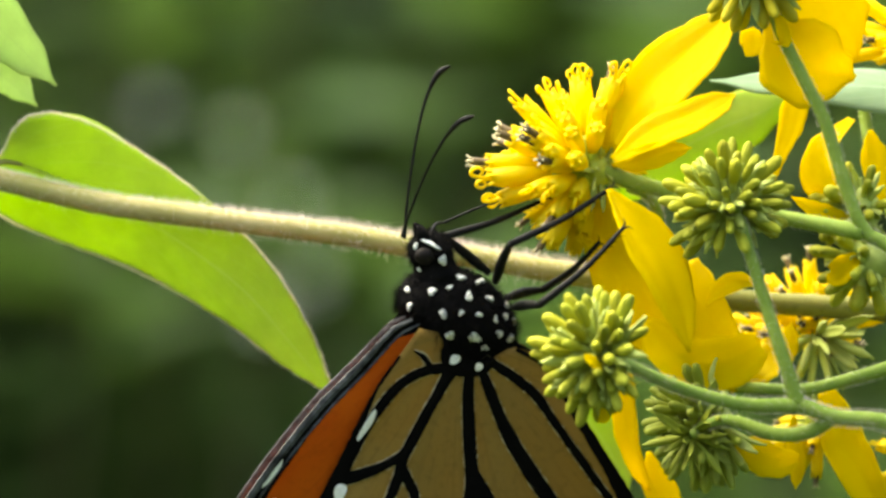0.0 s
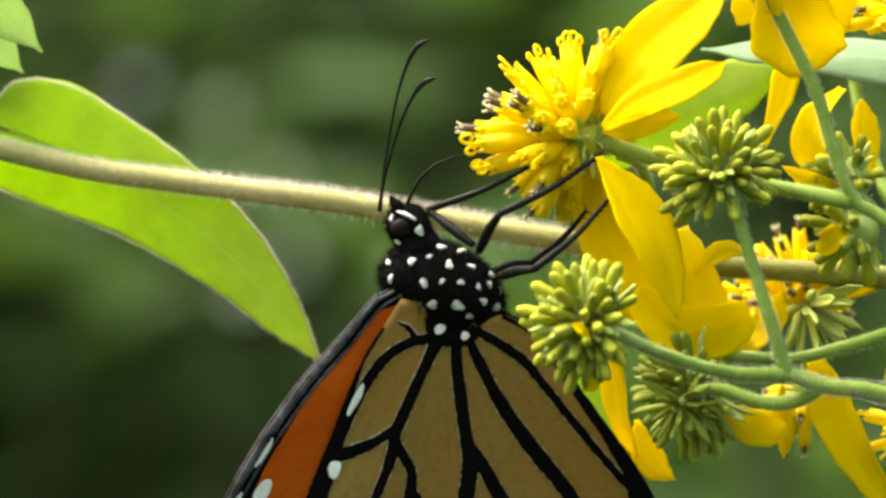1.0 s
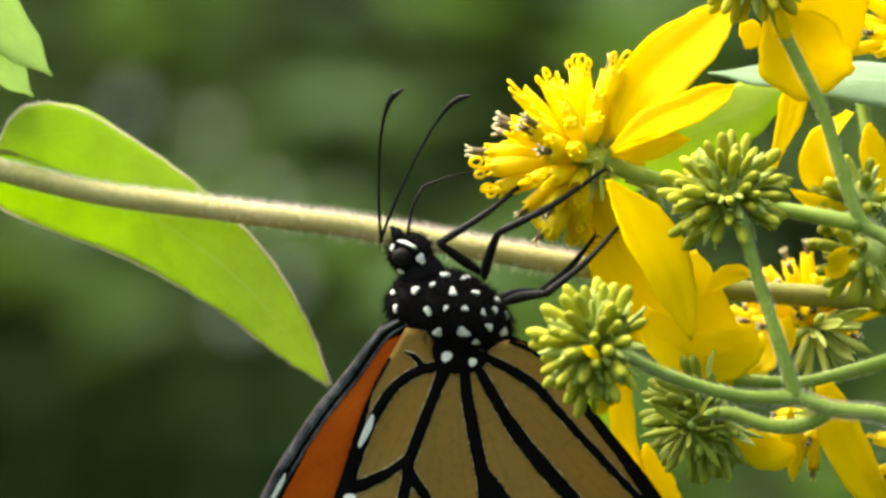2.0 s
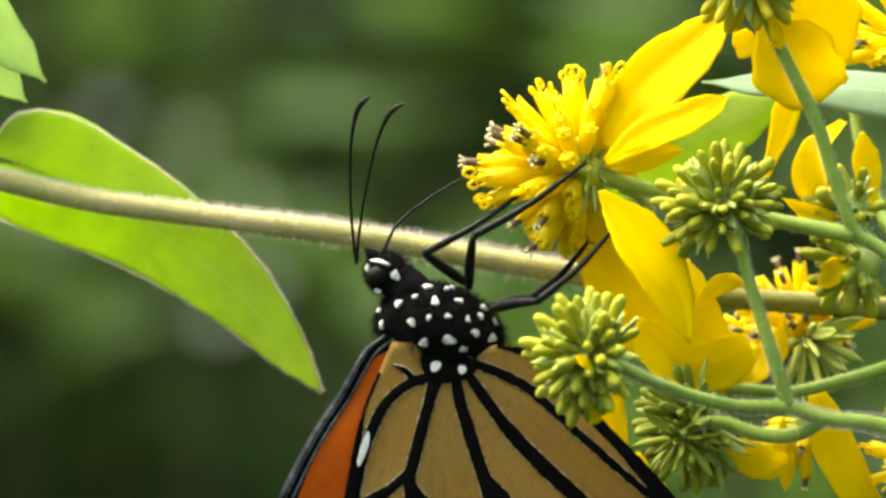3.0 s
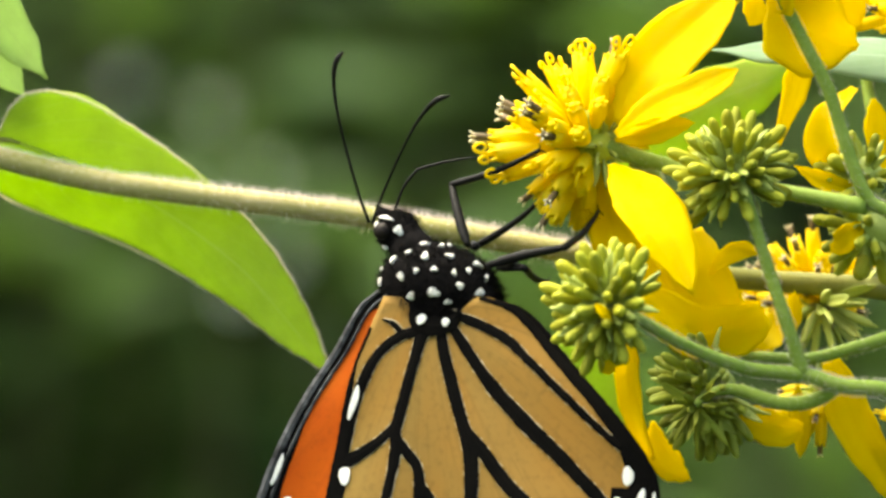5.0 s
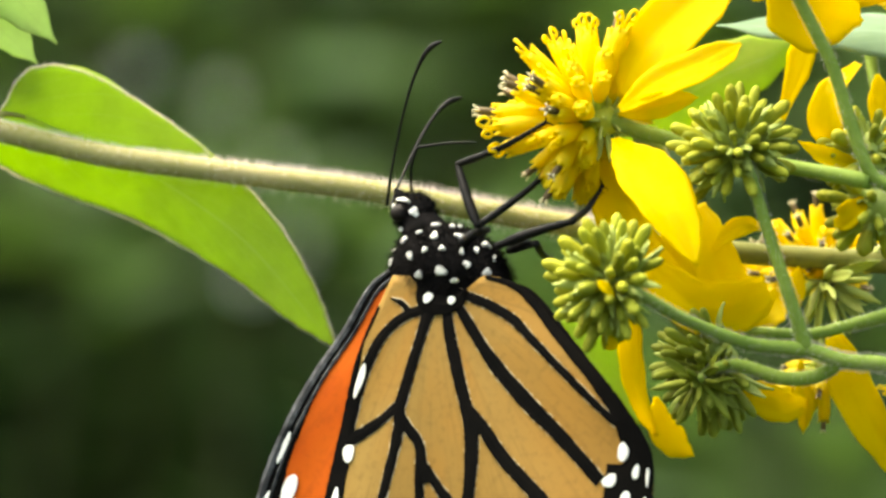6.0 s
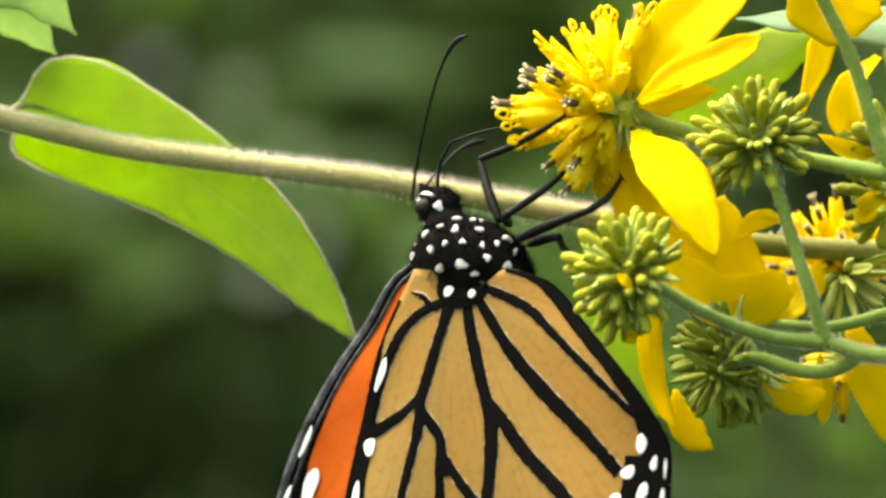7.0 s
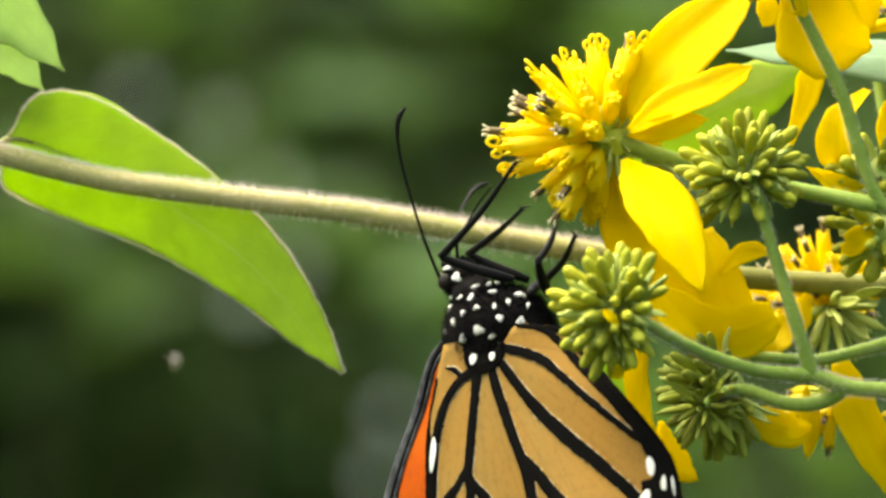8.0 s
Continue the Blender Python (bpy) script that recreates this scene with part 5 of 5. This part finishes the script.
def key(table, t):
    """A row of a table at a time between its rows."""
    ts = [r[0] for r in table]
    return [float(np.interp(t, ts, [r[k] for r in table])) for k in range(1, len(table[0]))]


# where each foot stands and about where its knee is, on the grid
NEAR_FRONT_FOOT = [(0.0, 1085, 330, 908, 430), (1.0, 1091, 332, 909, 439), (1.6, 1090, 335, 905, 438), (1.9, 1056, 300, 862, 425), (2.8, 1052, 294, 858, 420), (3.5, 1054, 292, 855, 417), (4.0, 1049, 289, 836, 391), (4.5, 1046, 280, 830, 385), (5.0, 959, 305, 801, 369), (6.5, 962, 302, 806, 384), (7.0, 960, 305, 810, 387), (7.4, 960, 307, 810, 387), (7.6, 893, 330, 755, 500), (8.0, 893, 327, 753, 492)]
NEAR_HIND_FOOT = [(0.0, 1105, 402, 957, 540), (1.0, 1104, 411, 967, 540), (2.8, 1103, 412, 967, 540), (3.5, 1102, 405, 967, 538), (4.0, 995, 512, 905, 532), (4.5, 1003, 495, 915, 520), (5.0, 1064, 413, 1005, 477), (6.5, 1060, 415, 1003, 475), (7.4, 1060, 415, 1003, 477), (7.6, 998, 462, 948, 540), (8.0, 998, 458, 948, 535)]
FAR_FRONT_FOOT = [(0.0, 970, 350, 787, 425), (1.0, 972, 350, 780, 440), (1.7, 952, 318, 780, 450), (2.8, 955, 335, 768, 452), (3.5, 955, 335, 764, 455), (4.0, 936, 346, 742, 432), (4.5, 940, 338, 756, 424), (5.0, 985, 372, 846, 480), (6.5, 1000, 365, 850, 490), (7.4, 1000, 365, 852, 490), (7.6, 905, 412, 815, 495), (8.0, 905, 408, 815, 490)]
FAR_HIND_FOOT = [(0.0, 1060, 430, 960, 515), (1.0, 1061, 435, 963, 530), (2.8, 1058, 434, 965, 535), (3.5, 1057, 432, 965, 535), (4.0, 1062, 424, 931, 516), (4.5, 1061, 415, 943, 503), (5.0, 973, 538, 922, 511), (6.5, 970, 545, 920, 520), (7.4, 970, 545, 920, 520), (7.6, 964, 436, 935, 528), (8.0, 964, 433, 933, 523)]
FOOTING = [NEAR_FRONT_FOOT, NEAR_HIND_FOOT, FAR_FRONT_FOOT, FAR_HIND_FOOT]
HIPS = [(62, -136, 55), (105, -98, 45), (60, -140, 95), (105, -100, 95)]
FOOT_DEPTH = [0.0, 0.0, 4.0, 4.0]
NEAR_TIP = [(0.0, 798, 110), (0.5, 767, 113), (1.0, 783, 128), (1.5, 795, 160), (1.7, 723, 179), (2.8, 693, 173), (3.0, 672, 175), (3.5, 667, 149), (4.0, 684, 89), (4.5, 658, 90), (5.0, 610, 127), (5.2, 612, 126), (6.3, 820, 175), (6.5, 823, 175), (7.0, 788, 158), (7.4, 780, 165), (7.5, 712, 172), (7.6, 670, 259), (7.8, 690, 230), (8.0, 697, 225)]
FAR_TIP = [(0.0, 840, 208), (0.5, 795, 195), (1.0, 796, 200), (1.5, 789, 197), (1.7, 856, 197), (2.8, 745, 168), (3.0, 732, 188), (3.5, 734, 174), (4.0, 762, 120), (4.5, 793, 155), (5.0, 801, 207), (5.2, 764, 198), (6.3, 836, 335), (6.5, 838, 335), (7.0, 822, 345), (7.4, 820, 350), (7.6, 850, 370), (8.0, 850, 360)]
TIPS = [NEAR_TIP, FAR_TIP]
# tip of the sucking tube and about where it bends, on the grid
SIP = [(0.0, 890, 354, 800, 388), (0.5, 870, 345, 800, 365), (1.0, 852, 335, 797, 348), (1.7, 840, 323, 770, 322), (2.8, 842, 320, 735, 322), (3.5, 832, 319, 714, 324), (4.0, 862, 309, 762, 311), (4.5, 846, 303, 735, 312), (5.0, 846, 318, 745, 325), (6.3, 837, 340, 733, 348), (6.5, 838, 336, 732, 342), (7.4, 862, 316, 780, 328), (7.6, 848, 372, 806, 452), (8.0, 850, 370, 806, 446)]


def bone_pose(a, b, side):
    """A pose at a whose z axis runs to b."""
    z = (b - a).normalized()
    x = (side - z * side.dot(z)).normalized()
    return Matrix.Translation(a) @ Matrix((x, z.cross(x), z)).transposed().to_4x4()


def bend_knee(hip, foot, guide, thigh, shin):
    """The knee of a leg of fixed lengths, as near as may be to a guide."""
    a, b = thigh * U, shin * U
    way = foot - hip
    d = min(max(way.length, abs(a - b) * 1.03), (a + b) * 0.998)
    way = way.normalized()
    foot = hip + way * d
    k = (a * a - b * b + d * d) / (2 * d)
    r = math.sqrt(max(a * a - k * k, 0))
    s = way.orthogonal().normalized()
    q = way.cross(s)
    best = min((hip + way * k + r * (math.cos(x) * s + math.sin(x) * q) for x in (2 * math.pi * i / 120 for i in range(120))),
               key=lambda p: (p.x - guide.x) ** 2 + (p.z - guide.z) ** 2 + 1e-9 * (1000 * p.y + 4) ** 2)
    return best, foot


def motions():
    walk(BUTTERFLY, [(r[0], butterfly_pose(*r[1:])) for r in FLIGHT])
    times = sorted({r[0] for r in FLIGHT})
    into = {t: butterfly_pose(*key(FLIGHT, t)).inverted() for t in times}
    for (thigh, shin), table, hip, deep, size in zip(LEGS, FOOTING, HIPS, FOOT_DEPTH, LEG_SIZES):
        upper, lower, last = [], [], 0
        for t in times:
            fu, fv, ku, kv = key(table, t)
            here = into[t].inverted()
            h = here @ body(*hip)
            best = None
            for dd in (-6, -4, -2, 0, 2, 4, 6):
                target = at(fu, fv, deep + dd)
                guide = at(ku, kv, 0)
                k, f = bend_knee(h, target, guide, *size)
                miss = math.hypot(k.x - guide.x, k.z - guide.z) + (f - target).length * 2 + 0.08e-3 * abs(dd - last) + 0.04e-3 * abs(dd)
                if best is None or miss < best[0]:
                    best = (miss, k, f, dd)
            _, knee, foot, last = best
            side = Vector((0, 1, 0)).cross(foot - h)
            upper.append((t, into[t] @ bone_pose(h, knee, side)))
            lower.append((t, into[t] @ bone_pose(knee, foot, side)))
        walk(thigh, upper)
        walk(shin, lower)
    walk(HEAD, [(t, Matrix.Translation(body(*HEAD_AT) + body(*key(NOD, t)))) for t in times])
    hx, hy, hz = HEAD_AT
    for ant, table, dz in zip(ANTENNAE, TIPS, (-6, 10)):
        rows = []
        base = body(hx - 54, hy - 18, hz + dz)
        for t in times:
            out = into[t].inverted()
            start = out @ (base + body(*key(NOD, t)))
            d = at(*key(table, t), 0) - start
            d.y = 0
            flat = min(d.length, ANTENNA * U * 0.999)
            d = d.normalized() * flat
            d.y = -math.sqrt(max((ANTENNA * U) ** 2 - flat * flat, 0)) * (1 if dz < 0 or t < 6 else -1)
            z = d.normalized()
            # the hooked tip leans aside, so the shaft is turned back by as much
            x = Vector((1, 0, 0))
            x = (x - z * x.dot(z)).normalized()
            m = Matrix((x, z.cross(x), z)).transposed().to_4x4() @ Matrix.Rotation(-math.atan2(38, 314), 4, "Y")
            rows.append((t, into[t] @ Matrix.Translation(start) @ m))
        walk(ant, rows)
    first, second = [], []
    for t in times:
        start = into[t].inverted() @ (body(hx - 8, hy - 34, hz) + body(*key(NOD, t)))
        tu, tv, ku, kv = key(SIP, t)
        knee, tip = bend_knee(start, at(tu, tv, 4.0), at(ku, kv, 2.0), *SIP_SIZES)
        side = Vector((0, 1, 0)).cross(tip - start)
        first.append((t, into[t] @ bone_pose(start, knee, side)))
        second.append((t, into[t] @ bone_pose(knee, tip, side)))
    for piece, rows in zip(PROBOSCIS, (first, second)):
        walk(piece, rows)

    # the plant sways; its open head sinks and its low bud head springs up as the weight shifts
    sway = [(0.0, 0, 0, 0, 0, 0, 0), (0.5, 0, 0, 0.33, 0, 1, 0), (1.0, 4, 6, 0.45, -1, 0, -0.4), (1.5, 2, 3, 0.3, 0, -2, 0), (2.8, 1, 8, 0.36, 1, 1, -0.2), (3.0, 0, 8, 0.45, 1, 2, -0.25), (3.5, 0, 6, 0.27, 2, 4, -0.2),
            (4.0, 5, -3, 0.1, 0, 9, 3.8), (4.5, 7, -17, -0.38, 2, 10, 4.4), (5.0, 12, -16, -0.17, -1, 10, 5.2), (5.2, 6, -15, 0.05, 0, 10, 5.2), (6.5, 9, -13, -0.12, -2, 8, 4.6), (7.0, 8, -11, 0.02, -2, 8, 4.6), (7.5, 9, -8, 0.48, -2, 4, 3.6), (8.0, 4, -13, 0.56, 1, 4, 3.3)]
    o = ORIGIN[PLANT]
    mo = ORIGIN[MAIN_HEAD] - o
    walk(PLANT, [(t, Matrix.Translation(o + Vector((u, 0, -v)) * U) @ Matrix.Rotation(radians(a), 4, "Y")) for t, u, v, a, hu, hv, b in sway])
    walk(MAIN_HEAD, [(t, Matrix.Translation(mo + Vector((hu, 0, -hv)) * U)) for t, u, v, a, hu, hv, b in sway])
    walk(LOW_HEAD, [(t, Matrix.Rotation(radians(b), 4, "Y")) for t, u, v, a, hu, hv, b in sway])
    po = ORIGIN[SWING_PETAL] - ORIGIN[MAIN_HEAD]
    hang = [(0.0, 63.5, 9, -42), (1.0, 63.5, 9, -41), (1.5, 63.5, 9, -40), (3.0, 59.5, 17, -33), (3.5, 59, 20, -31), (4.0, 60, 30, -28), (4.5, 60, 35, -26), (5.0, 59, 35, -26), (6.5, 58, 36, -26), (7.5, 58, 35, -26), (8.0, 60, 34, -22)]
    walk(SWING_PETAL, [(t, Matrix.Translation(po) @ Matrix.Rotation(radians(a), 4, "Y") @ Matrix.Rotation(radians(-lift), 4, "Z") @ Matrix.Rotation(radians(roll), 4, "X")) for t, a, lift, roll in hang])
    drift = [(0.0, -420, 760), (4.0, -330, 780), (6.5, -180, 790), (7.0, -60, 780), (7.3, 15, 750), (7.5, 25, 708), (7.7, 22, 622), (7.8, 85, 575), (7.9, 205, 620), (8.0, 298, 672)]
    walk(FLOATING_SEED, [(t, Matrix.Translation(at(u, v, 90))) for t, u, v in drift])
    nod = [(0.0, 0), (1.5, 0.3), (3.5, -0.5), (4.0, 1.2), (4.5, 5.5), (5.0, 5.5), (5.2, 2), (6.5, 2), (7.5, 1.8), (8.0, 2.8)]
    for leaf in (UPPER_LEAF, LOWER_LEAF):
        home = leaf.location.copy()
        walk(leaf, [(t, Matrix.Translation(home) @ Matrix.Rotation(radians(a), 4, "Y")) for t, a in nod])


motions()
